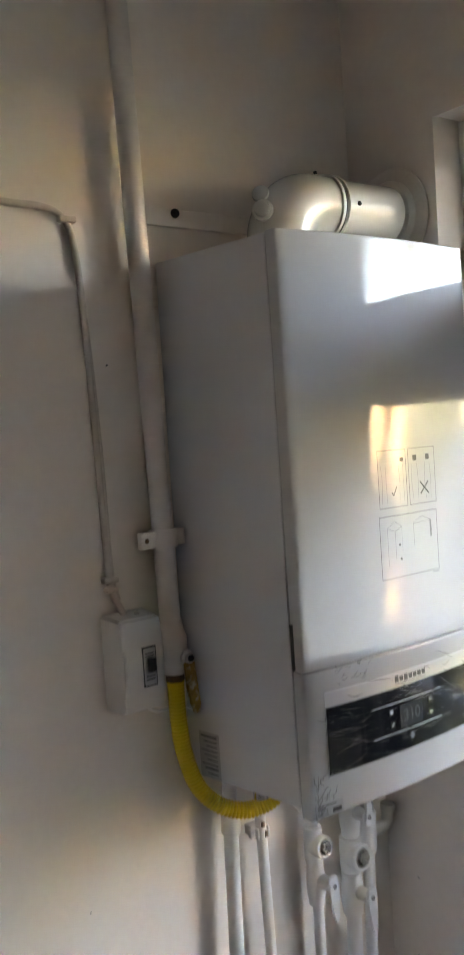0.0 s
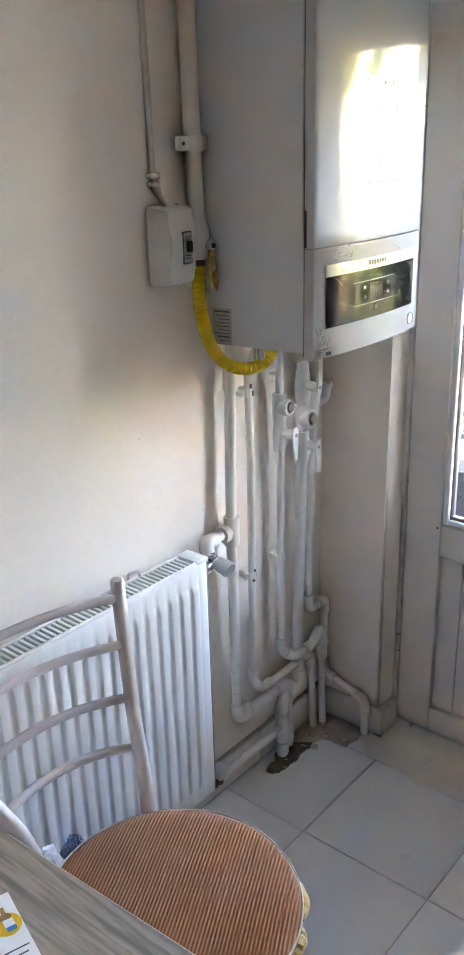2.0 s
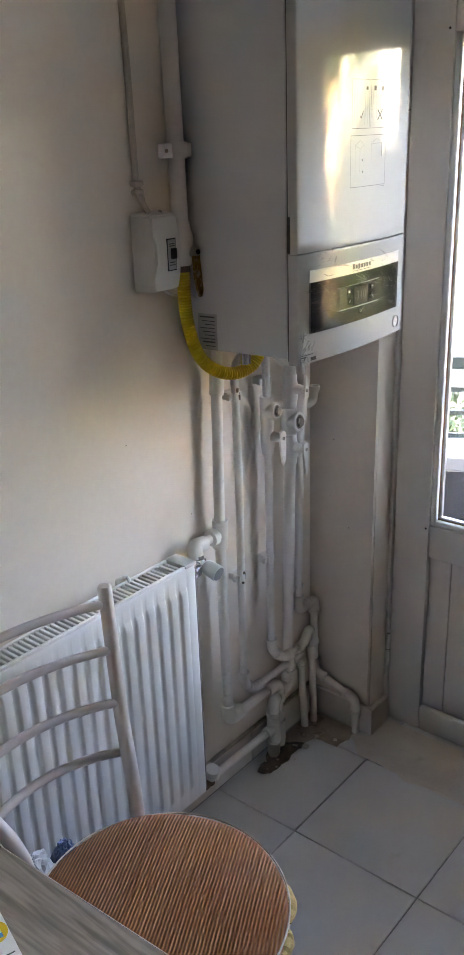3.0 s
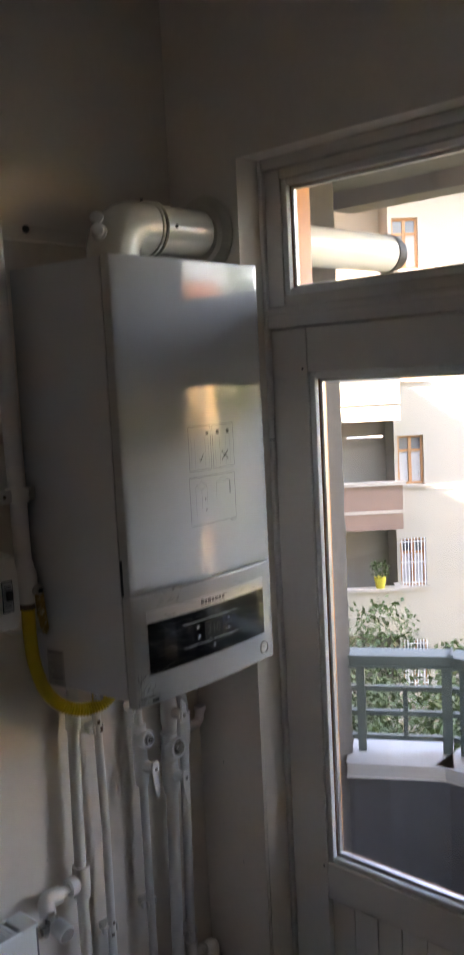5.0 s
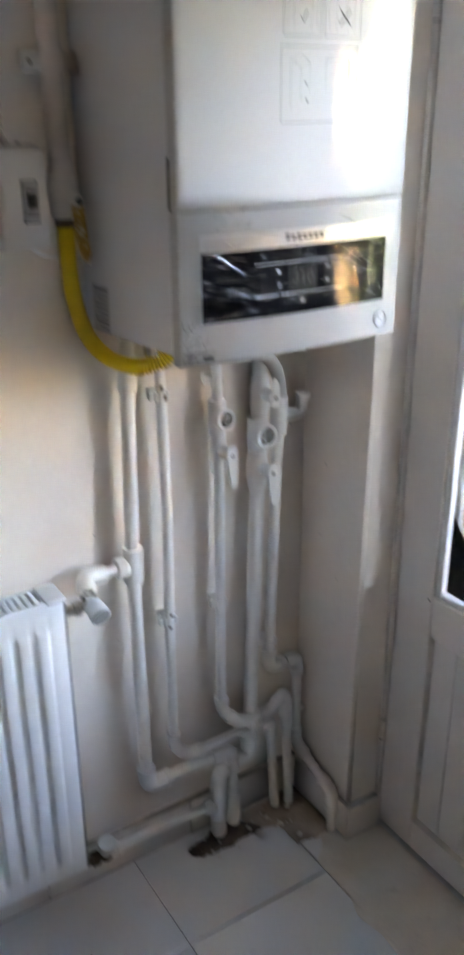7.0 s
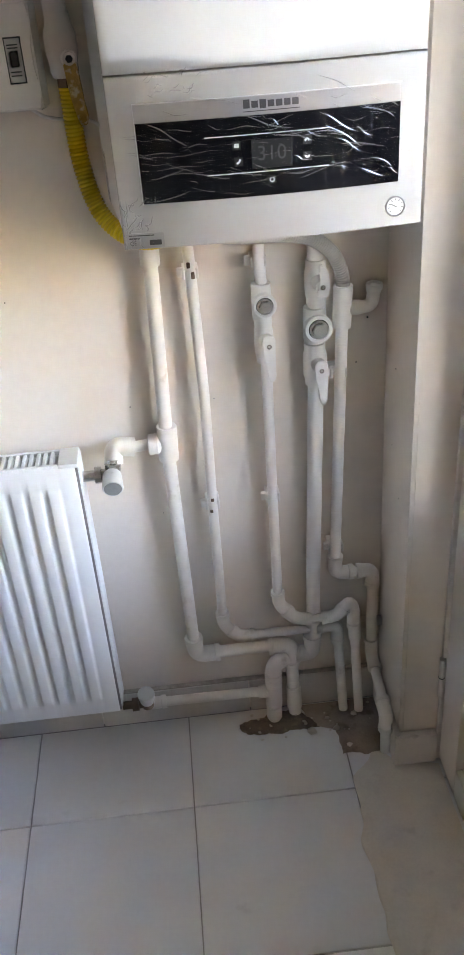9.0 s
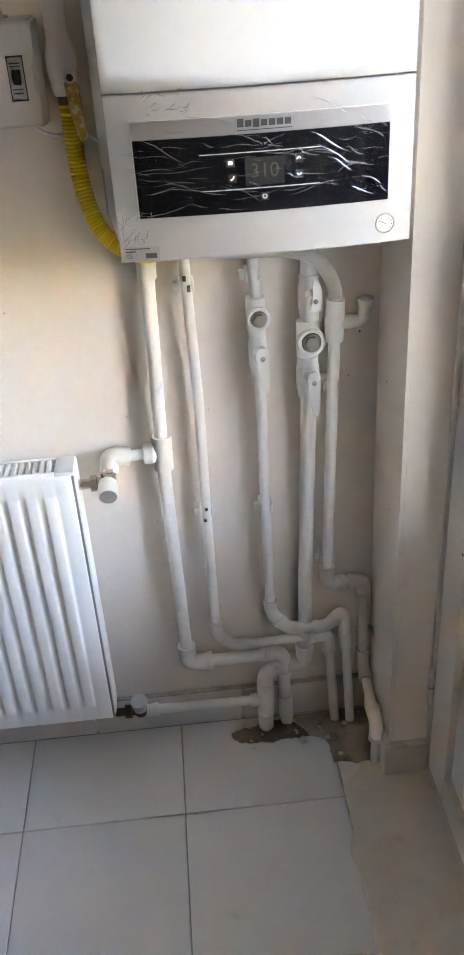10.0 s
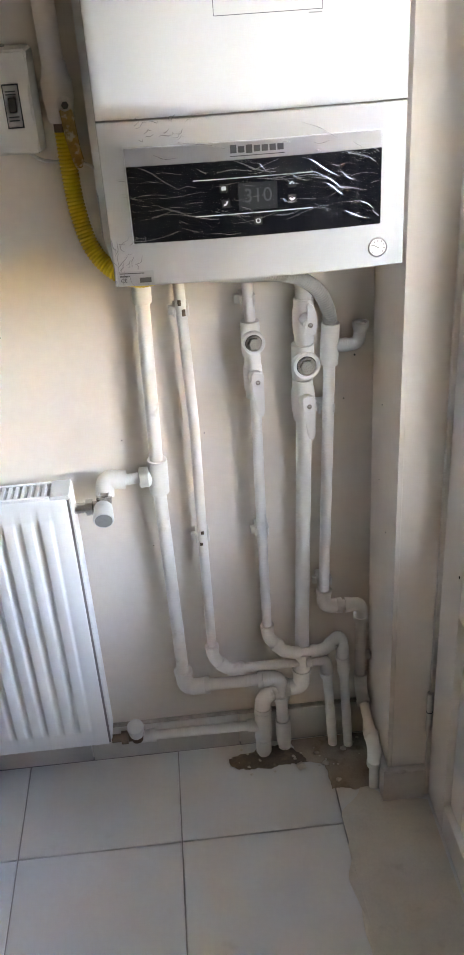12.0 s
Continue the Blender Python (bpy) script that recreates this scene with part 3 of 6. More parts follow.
    for z in (1.645, 0.24):
        h = part("hinge", tube([(x0 - 0.006, 1.1525, z - 0.05), (x0 - 0.006, 1.1525, z + 0.05)], 0.006, segs=12), M_DOOR, d)
        part("knuckle_joint", tube([(x0 - 0.006, 1.1525, z - 0.001), (x0 - 0.006, 1.1525, z + 0.001)], 0.0064, segs=12), M_SEAM, h)
    for y, z in ((1.062, 1.803), (1.058, 0.636)):
        part("bead_pin", turned((x0 - 0.0005, y, z), (-1, 0, 0), [(0, 0.003), (0.001, 0.002)], 8), M_SEAM, d)
    for ob in (fr, tl, d):      # set back in the opening
        ob.location.x += 0.015


def glazing(parent, y0, y1, z0, z1):
    """Beads, spacer and a double pane in an opening of a sash."""
    b, x = 0.016, 1.553
    for lo, hi in (((y1 - b, z0), (y1, z1)), ((y0, z0), (y0 + b, z1)), ((y0 + b, z0), (y1 - b, z0 + b)), ((y0 + b, z1 - b), (y1 - b, z1))):
        part("bead", box((1.534, lo[0], lo[1]), (1.549, hi[0], hi[1]), 0.004), M_BEAD, parent)
        part("outer_bead", box((1.566, lo[0] + 0.0005, lo[1]), (1.578, hi[0], hi[1]), 0.003), M_ORANGE, parent)
    c = 0.006
    for lo, hi in (((y1 - b - c, z0 + b), (y1 - b, z1 - b)), ((y0 + b, z0 + b), (y0 + b + c, z1 - b)), ((y0 + b, z0 + b), (y1 - b, z0 + b + c)), ((y0 + b, z1 - b - c), (y1 - b, z1 - b))):
        part("spacer", box((1.553, lo[0], lo[1]), (1.563, hi[0], hi[1])), M_SPACER, parent)
    for xx in (1.551, 1.564):
        p = part("pane", box((xx, y0 + 0.004, z0 + 0.004), (xx + 0.0015, y1 - 0.004, z1 - 0.004)), M_GLASS, parent)
        p.visible_shadow = False


balcony_door()


def kitchen_window():
    w = thing("window_kitchen", (1.555, WN1, WNZ0), "unseen white wooden kitchen window, placed for fill light", "window", kind="structure")
    e = 0.055
    part("jamb", box((1.53, WN0, WNZ0), (1.585, WN0 + e, WNZ1), 0.003), M_DOOR, w)
    part("jamb", box((1.53, WN1 - e, WNZ0), (1.585, WN1, WNZ1), 0.003), M_DOOR, w)
    part("sash", box((1.53, WN0 + e, WNZ0), (1.585, WN1 - e, WNZ0 + e), 0.003), M_DOOR, w)
    part("sash", box((1.53, WN0 + e, WNZ1 - e), (1.585, WN1 - e, WNZ1), 0.003), M_DOOR, w)
    glazing(w, WN0 + e, WN1 - e, WNZ0 + e, WNZ1 - e)
    part("sill", box((WX - 0.03, WN0 + 0.002, WNZ0 + 0.001), (1.528, WN1 - 0.002, WNZ0 + 0.025), 0.004), M_COPING, w)


kitchen_window()


# ---- the boiler ----
BX0, BX1, BYF, BZ0, BZ1 = 1.028, 1.436, 1.090, 1.173, 2.024
BOW = 0.014


def front_y(x, extra=0.0):
    """The bowed front: furthest out in the middle."""
    s = (x - (BX0 + BX1) / 2) / ((BX1 - BX0) / 2)
    return BYF + 0.004 - BOW * (1 - s * s) - extra


def bowed_panel(z0, z1, edge=0.003, deep=0.022, nx=36):
    """A front shell with a bowed face and rounded edges."""
    own = bmesh.new()
    rows = []
    prof = [(z0, deep), (z0, edge), (z0 + edge * 0.3, edge * 0.3), (z0 + edge, 0.0), (z0 + edge * 1.6, 0.0), (z0 + edge * 2.2, 0.0), ((z0 + z1) / 2, 0.0), (z1 - edge * 2.2, 0.0), (z1 - edge * 1.6, 0.0), (z1 - edge, 0.0), (z1 - edge * 0.3, edge * 0.3), (z1, edge), (z1, deep)]
    cols = [(BX0, deep), (BX0, edge), (BX0 + edge * 0.3, edge * 0.3)] + [(BX0 + edge + (BX1 - BX0 - 2 * edge) * i / nx, 0.0) for i in range(nx + 1)] + [(BX1 - edge * 0.3, edge * 0.3), (BX1, edge), (BX1, deep)]
    for z, dz in prof:
        rows.append([own.verts.new((x, front_y(x) + max(dx, dz), z)) for x, dx in cols])
    for a, b in zip(rows, rows[1:]):
        for k in range(len(cols) - 1):
            own.faces.new((a[k], a[k + 1], b[k + 1], b[k]))
    own.faces.new([r[0] for r in rows] + [r[-1] for r in reversed(rows)])
    return own


def bent_plate(x0, x1, z0, z1, out, thick, nx=24, bottom_sag=0.0):
    """A thin plate that follows the bowed front, out metres before it."""
    own = bmesh.new()
    cols = [x0 + (x1 - x0) * i / nx for i in range(nx + 1)]
    f = [[own.verts.new((x, front_y(x, out), z)) for x in cols] for z in (z0, z1)]
    g = [[own.verts.new((x, front_y(x, out - thick), z)) for x in cols] for z in (z0, z1)]
    for k in range(nx):
        own.faces.new((f[0][k], f[0][k + 1], f[1][k + 1], f[1][k]))
        own.faces.new((g[0][k], g[1][k], g[1][k + 1], g[0][k + 1]))
        own.faces.new((f[0][k], g[0][k], g[0][k + 1], f[0][k + 1]))
        own.faces.new((f[1][k], f[1][k + 1], g[1][k + 1], g[1][k]))
    own.faces.new((f[0][0], f[1][0], g[1][0], g[0][0]))
    own.faces.new((f[0][-1], g[0][-1], g[1][-1], f[1][-1]))
    return own


def stroke(points, width, out):
    """A printed line on the front, through (x, z) points."""
    own = None
    for (xa, za), (xb, zb) in zip(points, points[1:]):
        d = Vector((xb - xa, zb - za))
        nrm = Vector((-d.y, d.x)).normalized() * width / 2
        o = bmesh.new()
        quad = [(xa + nrm.x, za + nrm.y), (xa - nrm.x, za - nrm.y), (xb - nrm.x, zb - nrm.y), (xb + nrm.x, zb + nrm.y)]
        steps = max(1, int(abs(xb - xa) / 0.02))
        va = [o.verts.new((quad[0][0] + (quad[3][0] - quad[0][0]) * i / steps, front_y(xa + (xb - xa) * i / steps, out), quad[0][1] + (quad[3][1] - quad[0][1]) * i / steps)) for i in range(steps + 1)]
        vb = [o.verts.new((quad[1][0] + (quad[2][0] - quad[1][0]) * i / steps, front_y(xa + (xb - xa) * i / steps, out), quad[1][1] + (quad[2][1] - quad[1][1]) * i / steps)) for i in range(steps + 1)]
        for i in range(steps):
            o.faces.new((va[i], vb[i], vb[i + 1], va[i + 1]))
        own = join(own, o)
    return own


def letters(text, size, x, z, y, material, parent, name="lettering"):
    cu = bpy.data.curves.new("type", 'FONT')
    cu.body, cu.size, cu.align_x, cu.align_y = text, size, 'CENTER', 'CENTER'
    tmp = new("type", cu)
    bpy.context.view_layer.update()
    me = bpy.data.meshes.new_from_object(tmp.evaluated_get(bpy.context.evaluated_depsgraph_get()))
    bpy.data.objects.remove(tmp)
    bm = bmesh.new()
    bm.from_mesh(me)
    bmesh.ops.transform(bm, matrix=pose(x, y, z, 90, 0, 0), verts=bm.verts)
    return part(name, bm, material, parent, smooth=None)


def boiler():
    b = thing("gas_boiler", ((BX0 + BX1) / 2, WY, BZ0), "white wall-hung gas boiler with protective film still on", "boiler")
    # case: a little wider at the wall
    case = prism([(BX0 + 0.001, BYF + 0.028), (BX1 - 0.001, BYF + 0.028), (1.446, WY - 0.004), (0.999, WY - 0.004)], 'z', BZ0 + 0.012, BZ1 - 0.001)
    bmesh.ops.bevel(case, geom=list(case.edges), offset=0.0025, segments=2, affect='EDGES')
    part("case", case, M_BODY, b, "satin white sheet metal side", smooth=30)
    part("shadow_gap", box((BX0 + 0.003, BYF + 0.018, BZ0 + 0.006), (BX1 - 0.003, BYF + 0.03, BZ1 - 0.004)), M_SEAM, b)
    part("side_latch_strip", box((BX0 - 0.0008, BYF + 0.021, 1.392), (BX0 + 0.004, BYF + 0.0275, 1.46)), M_SEAM, b)
    seam = 1.390
    part("front_cover", bowed_panel(seam + 0.0006, BZ1), M_BOILER, b, "gloss white bowed front cover", smooth=40)
    low = part("control_panel", bowed_panel(BZ0, seam - 0.0006), M_BOILER, b, "white control panel under wrinkled film", smooth=40)
    part("silver_strip", bent_plate(1.061, 1.401, 1.334, 1.356, 0.0022, 0.002), M_SILVER, low)
    part("black_window", bent_plate(1.061, 1.401, 1.2335, 1.3335, 0.002, 0.0018), M_BLACK, low, "black glass display window")
    part("lip", join(stroke([(1.060, 1.357), (1.402, 1.357)], 0.0012, 0.0026), stroke([(1.0603, 1.2325), (1.0603, 1.357)], 0.001, 0.0026)), M_PRINT, low)
    # brand plate as plain bars
    bar = None
    for k in range(7):
        x = 1.1985 + k * 0.0103
        bar = join(bar, stroke([(x, 1.3465 if k else 1.3475), (x + 0.0082, 1.3465 if k else 1.3475)], 0.008 if k not in (0, 2) else 0.0105, 0.0027))
    part("brand_bar", join(bar, stroke([(1.198, 1.3385), (1.270, 1.3385)], 0.001, 0.0027)), M_LOGO, low)
    for z in (1.311, 1.2645):
        part("white_line", stroke([(1.147, z), (1.306, z)], 0.0012, 0.0024), M_PRINT, low)
    lcd = part("display", bent_plate(1.206, 1.258, 1.2685, 1.304, 0.0026, 0.0006, 6), M_LCD, low, "unlit grey display")
    letters("310", 0.026, 1.232, 1.2865, front_y(1.232, 0.0034), M_DIGIT, lcd)
    for x, z in ((1.187, 1.299), (1.189, 1.279), (1.278, 1.299), (1.278, 1.279), (1.231, 1.2535)):
        key = part("key", bent_plate(x - 0.0055, x + 0.0055, z - 0.0055, z + 0.0055, 0.003, 0.001, 2), M_LCD, low)
        sign = {(1.187, 1.299): [(x - 0.003, z), (x + 0.003, z)], (1.189, 1.279): [(x - 0.003, z - 0.002), (x, z - 0.001), (x + 0.002, z + 0.003)],
                (1.278, 1.299): [(x - 0.003, z - 0.001), (x, z + 0.002), (x + 0.003, z - 0.001)], (1.278, 1.279): [(x - 0.003, z + 0.001), (x, z - 0.002), (x + 0.003, z + 0.001)]}.get((x, z))
        if sign:
            part("sign", stroke(sign, 0.0022 if z != 1.299 or x > 1.2 else 0.005, 0.0034), M_PRINT, key)
        else:
            part("sign", stroke([(x + 0.0028 * math.cos(a), z + 0.0028 * math.sin(a)) for a in [k * math.pi / 6 for k in range(13)]], 0.0012, 0.0034), M_PRINT, key)
    # pressure gauge
    gx, gz = 1.398, 1.2005
    g = part("pressure_gauge", turned((gx, front_y(gx, -0.001), gz), (0.06, -1, 0), [(0, 0.014), (0.003, 0.014), (0.004, 0.0128), (0.0015, 0.012)], 28), M_LABEL, low, "small round pressure gauge")
    part("dial", turned((gx, front_y(gx, 0.0008), gz), (0.06, -1, 0), [(0, 0.0118), (0.0004, 0.0118)], 28), M_PAPER, g)
    ticks = None
    for k in range(9):
        a = radians(-40 + k * 32.5)
        o = stroke([(gx + 0.008 * math.cos(a), gz + 0.008 * math.sin(a)), (gx + 0.0105 * math.cos(a), gz + 0.0105 * math.sin(a))], 0.001, 0.0018)
        ticks = join(ticks, o)
    part("ticks", join(ticks, stroke([(gx + 0.002, gz - 0.001), (gx - 0.007, gz + 0.004)], 0.001, 0.0019)), M_INK, g)
    # sticker
    st = part("sticker", bent_plate(1.033, 1.083, 1.1755, 1.1955, 0.0012, 0.0008, 6), M_LABEL, low, "silver-grey type sticker")
    part("print_bar", join(stroke([(1.036, 1.1925), (1.070, 1.1925)], 0.0014, 0.0017), stroke([(1.036, 1.1885), (1.050, 1.1885)], 0.0022, 0.0017)), M_INK, st)
    part("print_bar", stroke([(1.063, 1.1825), (1.079, 1.1825)], 0.007, 0.0017), M_INK, st)
    letters("CE", 0.008, 1.041, 1.182, front_y(1.041, 0.0017), M_INK, st)
    # printed drawings on the cover
    dr = []
    fx = [(1.191, 1.611), (1.191, 1.699), (1.2535, 1.699), (1.2535, 1.611), (1.191, 1.611)]
    dr.append(("print_frame", [stroke(fx, 0.0009, 0.0004)], M_LOGO))
    fx2 = [(1.2595, 1.611), (1.2595, 1.699), (1.3245, 1.699), (1.3245, 1.611), (1.2595, 1.611)]
    dr.append(("print_frame", [stroke(fx2, 0.0009, 0.0004)], M_LOGO))
    fx3 = [(1.188, 1.502), (1.188, 1.598), (1.3225, 1.598), (1.3225, 1.502), (1.188, 1.502)]
    dr.append(("print_frame", [stroke(fx3, 0.0009, 0.0004)], M_LOGO))
    dr.append(("cross_mark", [stroke([(1.286, 1.626), (1.306, 1.645)], 0.0026, 0.0004), stroke([(1.286, 1.645), (1.306, 1.626)], 0.0026, 0.0004)], M_INK))
    dr.append(("tick_mark", [stroke([(1.219, 1.634), (1.2225, 1.629), (1.230, 1.642)], 0.0018, 0.0004)], M_INK))
    for x in (1.2685, 1.300):
        dr.append(("drawn_column", [stroke([(x, 1.618), (x - 0.003, 1.65), (x, 1.676)], 0.0007, 0.0004), stroke([(x + 0.012, 1.618), (x + 0.013, 1.65), (x + 0.011, 1.676)], 0.0007, 0.0004)], M_CAPGREY))
        dr.append(("dark_spot", [stroke([(x + 0.002, 1.684), (x + 0.011, 1.684)], 0.009, 0.0004)], M_INK))
    for x in (1.197, 1.236):
        dr.append(("drawn_column", [stroke([(x, 1.618), (x + 0.002, 1.65), (x, 1.676)], 0.0006, 0.0004), stroke([(x + 0.011, 1.618), (x + 0.010, 1.676)], 0.0006, 0.0004)], M_CAPGREY))
    dr.append(("dark_spot", [stroke([(1.240, 1.684), (1.248, 1.683)], 0.006, 0.0004)], M_INK))
    dr.append(("drawn_case", [stroke([(1.204, 1.521), (1.204, 1.58), (1.221, 1.589), (1.236, 1.58), (1.221, 1.573), (1.204, 1.58)], 0.0007, 0.0004), stroke([(1.221, 1.573), (1.221, 1.53)], 0.0007, 0.0004), stroke([(1.236, 1.58), (1.236, 1.54)], 0.0005, 0.0004)], M_CAPGREY))
    dr.append(("drawn_case", [stroke([(1.264, 1.545), (1.264, 1.583), (1.286, 1.591), (1.306, 1.583), (1.264, 1.581)], 0.0007, 0.0004), stroke([(1.306, 1.583), (1.306, 1.556)], 0.004, 0.0004)], M_CAPGREY))
    for x, z in ((1.230, 1.552), (1.232, 1.530), (1.307, 1.566)):
        dr.append(("dark_spot", [stroke([(x - 0.0018, z), (x + 0.0018, z)], 0.0034, 0.0004)], M_INK))
    dr.append(("print_bar", [stroke([(1.305, 1.4985), (1.322, 1.4985)], 0.0016, 0.0004)], M_CAPGREY))
    for name, strokes, m in dr:
        own = None
        for o in strokes:
            own = join(own, o)
        part(name, own, m, b, smooth=None)
    # type plate low on the side of the case
    def on_side(y0, y1, z0, z1, out):
        def sx(y):
            return 1.029 - 0.030 * (y - (BYF + 0.028)) / (WY - 0.004 - BYF - 0.028) - out
        o = bmesh.new()
        vs = [o.verts.new((sx(y), y, z)) for y, z in ((y0, z0), (y1, z0), (y1, z1), (y0, z1))]
        o.faces.new(vs)
        return o
    lab = part("type_plate", on_side(1.285, 1.332, 1.186, 1.262, 0.0012), M_LABEL, b, "grey type plate with fine print")
    for k in range(9):
        zz = 1.255 - k * 0.0075
        part("print_bar", on_side(1.29, 1.327 - 0.006 * (k % 3), zz - 0.0012, zz + 0.0006 + 0.0016 * (k in (0, 7)), 0.0018), M_LOGO, lab)
    # connection nipples under the case
    for x, y, r in ((1.066, 1.26, 0.013), (1.117, 1.30, 0.010), (1.233, 1.32, 0.010), (1.328, 1.32, 0.013)):
        part("nipple", tube([(x, y, 1.15), (x, y, 1.188)], r, segs=14), M_CHROME, b)
    # film over the control panel, with sharp creases
    def film(u, v):
        x, z = BX0 + 0.001 + (BX1 + 0.001 - BX0) * u, BZ0 - 0.004 + (seam + 0.020 - BZ0) * v + 0.006 * math.sin(7 * u + 1) * v
        h = 0.0034 + 0.0007 * noise.noise((x * 30 + z * 14, 0.5, z * 90)) + 0.0006 * noise.noise((x * 70, 2.5, z * 160))
        return Vector((x, front_y(x, h + 0.001), z))
    part("film_wrap", grid_mesh(120, 80, film), M_FILM, low, "clear wrinkled protective film", smooth=60)
    rnd = random.Random(21)
    own, corner = None, None
    for k in range(140):
        if k < 44:       # fan of creases over the window, densest to one end
            x, z = 1.402 - 0.30 * rnd.random() ** 1.9, rnd.uniform(1.238, 1.352)
            ln, a = rnd.uniform(0.012, 0.065), radians(rnd.choice((172, 165, 158, 150, 185)) + rnd.uniform(-8, 8))
        elif k > 109:    # fine short ones all over the window, thinning out towards the middle
            x, z = rnd.choice((rnd.uniform(1.064, 1.40), rnd.uniform(1.064, 1.16), rnd.uniform(1.31, 1.398))), rnd.uniform(1.237, 1.334)
            ln, a = rnd.uniform(0.006, 0.04), radians(180 + 14 * math.sin(9 * x + 40 * z) + rnd.uniform(-10, 10))
        elif k > 107:    # long ones running in from the loose edge
            x, z = rnd.uniform(1.15, 1.26), rnd.uniform(1.235, 1.345)
            ln, a = rnd.uniform(0.05, 0.10), radians(184 + rnd.uniform(-9, 9))
        elif k > 89:     # crumpled patch over the upper corner
            x, z = rnd.uniform(1.065, 1.15), rnd.uniform(1.365, 1.392)
            ln, a = rnd.uniform(0.004, 0.017), radians(rnd.uniform(5, 50))
        elif k > 67:     # crumpled lower corner
            x, z = BX0 + rnd.uniform(0.003, 0.07) * rnd.random(), BZ0 + rnd.uniform(0.002, 0.06)
            ln, a = rnd.uniform(0.004, 0.017), radians(rnd.uniform(20, 130))
        elif k < 58:     # long faint ones
            x, z = rnd.uniform(1.09, 1.40), rnd.uniform(1.24, 1.335)
            ln, a = rnd.uniform(0.03, 0.09), radians(180 + rnd.uniform(-7, 7))
        else:            # along the loose corner and rim
            x, z = (BX0 + rnd.uniform(0.002, 0.02), rnd.uniform(1.178, 1.26)) if k < 68 else (rnd.uniform(1.08, 1.42), seam + rnd.uniform(0.0, 0.018))
            ln, a = rnd.uniform(0.008, 0.03), radians(rnd.uniform(40, 140) if k < 68 else rnd.uniform(150, 210))
        pts, wid = [], rnd.uniform(0.0003, 0.0008) * (0.7 if 57 < k < 108 else 0.55 if 43 < k < 58 else 0.45 if k > 109 else 1.0)
        for q in range(9):
            t = q / 8
            px = min(max(x + ln * t * math.cos(a) + 0.0012 * math.sin(7 * t + k), BX0 + 0.002), BX1 - 0.002)
            pts.append(Vector((px, front_y(px, 0.0052), z + ln * t * math.sin(a) + 0.0018 * math.sin(5 * t + 2 * k))))
        wide = [wid * (0.25 + math.sin(math.pi * (0.06 + 0.88 * q / 8))) for q in range(9)]
        if 57 < k < 108:
            corner = rings(pts, wide, 5, corner)
        else:
            own = rings(pts, wide, 5, own)
    tagged(part("crumple", corner, M_CRUMPLE, low, "crumpled white corners of the film", smooth=60), kind="stuff")
    cr = part("crease", own, M_CREASE, low, "sharp white creases in the film", smooth=60)
    tagged(cr, kind="stuff")


boiler()


# ---- flue ----
def flue():
    f = thing("flue_pipe", (1.185, 1.262, BZ1), "white concentric flue pipe running through the wall", "flue")
    ax, ay, az = 1.185, 1.262, 2.112
    arc = [(ax, ay, BZ1 - 0.001), (ax, ay, BZ1 + 0.02)]
    arc += [(ax + 0.062 - 0.062 * math.cos(a), ay, az - 0.062 + 0.062 * math.sin(a)) for a in [k * math.pi / 24 for k in range(0, 13)]]
    arc += [(1.285, ay, az)]
    part("elbow", rings(arc, [0.055] * len(arc), 32), M_FLUE, f, smooth=50)
    part("base_collar", turned((ax, ay, BZ1 - 0.001), (0, 0, 1), [(0, 0.063), (0.012, 0.063), (0.016, 0.057)], 32), M_FLUE, f)
    part("straight_pipe", tube([(1.286, ay, az), (2.235, ay, az + 0.012)], 0.0525, segs=32), M_FLUE, f)
    for x in (1.279, 1.294):
        part("ring", turned((x, ay, az), (1, 0, 0), [(0, 0.054), (0.0015, 0.0585), (0.007, 0.0585), (0.0085, 0.054)], 32), M_FLUE, f)
    part("ring_gap", turned((1.2895, ay, az), (1, 0, 0), [(0, 0.0550), (0.003, 0.0550)], 32), M_SEAM, f)
    part("screw", turned((1.322, ay - 0.052, az + 0.002), (0, -1, 0), [(0, 0.004), (0.002, 0.004), (0.003, 0.002)], 12), M_SEAM, f)
    part("screw", turned((1.262, ay - 0.012, az + 0.055), (0, 0, 1), [(0, 0.003), (0.004, 0.003)], 10), M_SEAM, f)
    pl = part("test_plug", turned((1.136, 1.243, 2.092), (-0.75, -0.66, 0.05), [(-0.01, 0.017), (0.006, 0.017), (0.008, 0.013), (0.016, 0.012), (0.018, 0.009)], 20), M_FLUE, f)
    part("plug_rim", turned((1.1365, 1.248, 2.121), (-0.75, -0.55, 0.35), [(-0.004, 0.014), (0.001, 0.014), (0.002, 0.011)], 18), M_FLUE, f)
    part("wall_collar", turned((WX - 0.001, ay, az), (-1, 0, 0), [(0, 0.088), (0.004, 0.088), (0.008, 0.082), (0.010, 0.066), (0.020, 0.060), (0.022, 0.054)], 36), M_RUBBER, f, "cream rubber wall collar")
    part("end_collar", turned((2.21, ay, az + 0.0115), (1, 0, 0), [(0, 0.056), (0.02, 0.056), (0.022, 0.05), (0.05, 0.048)], 28), M_DARK, f, "dark end terminal")


flue()


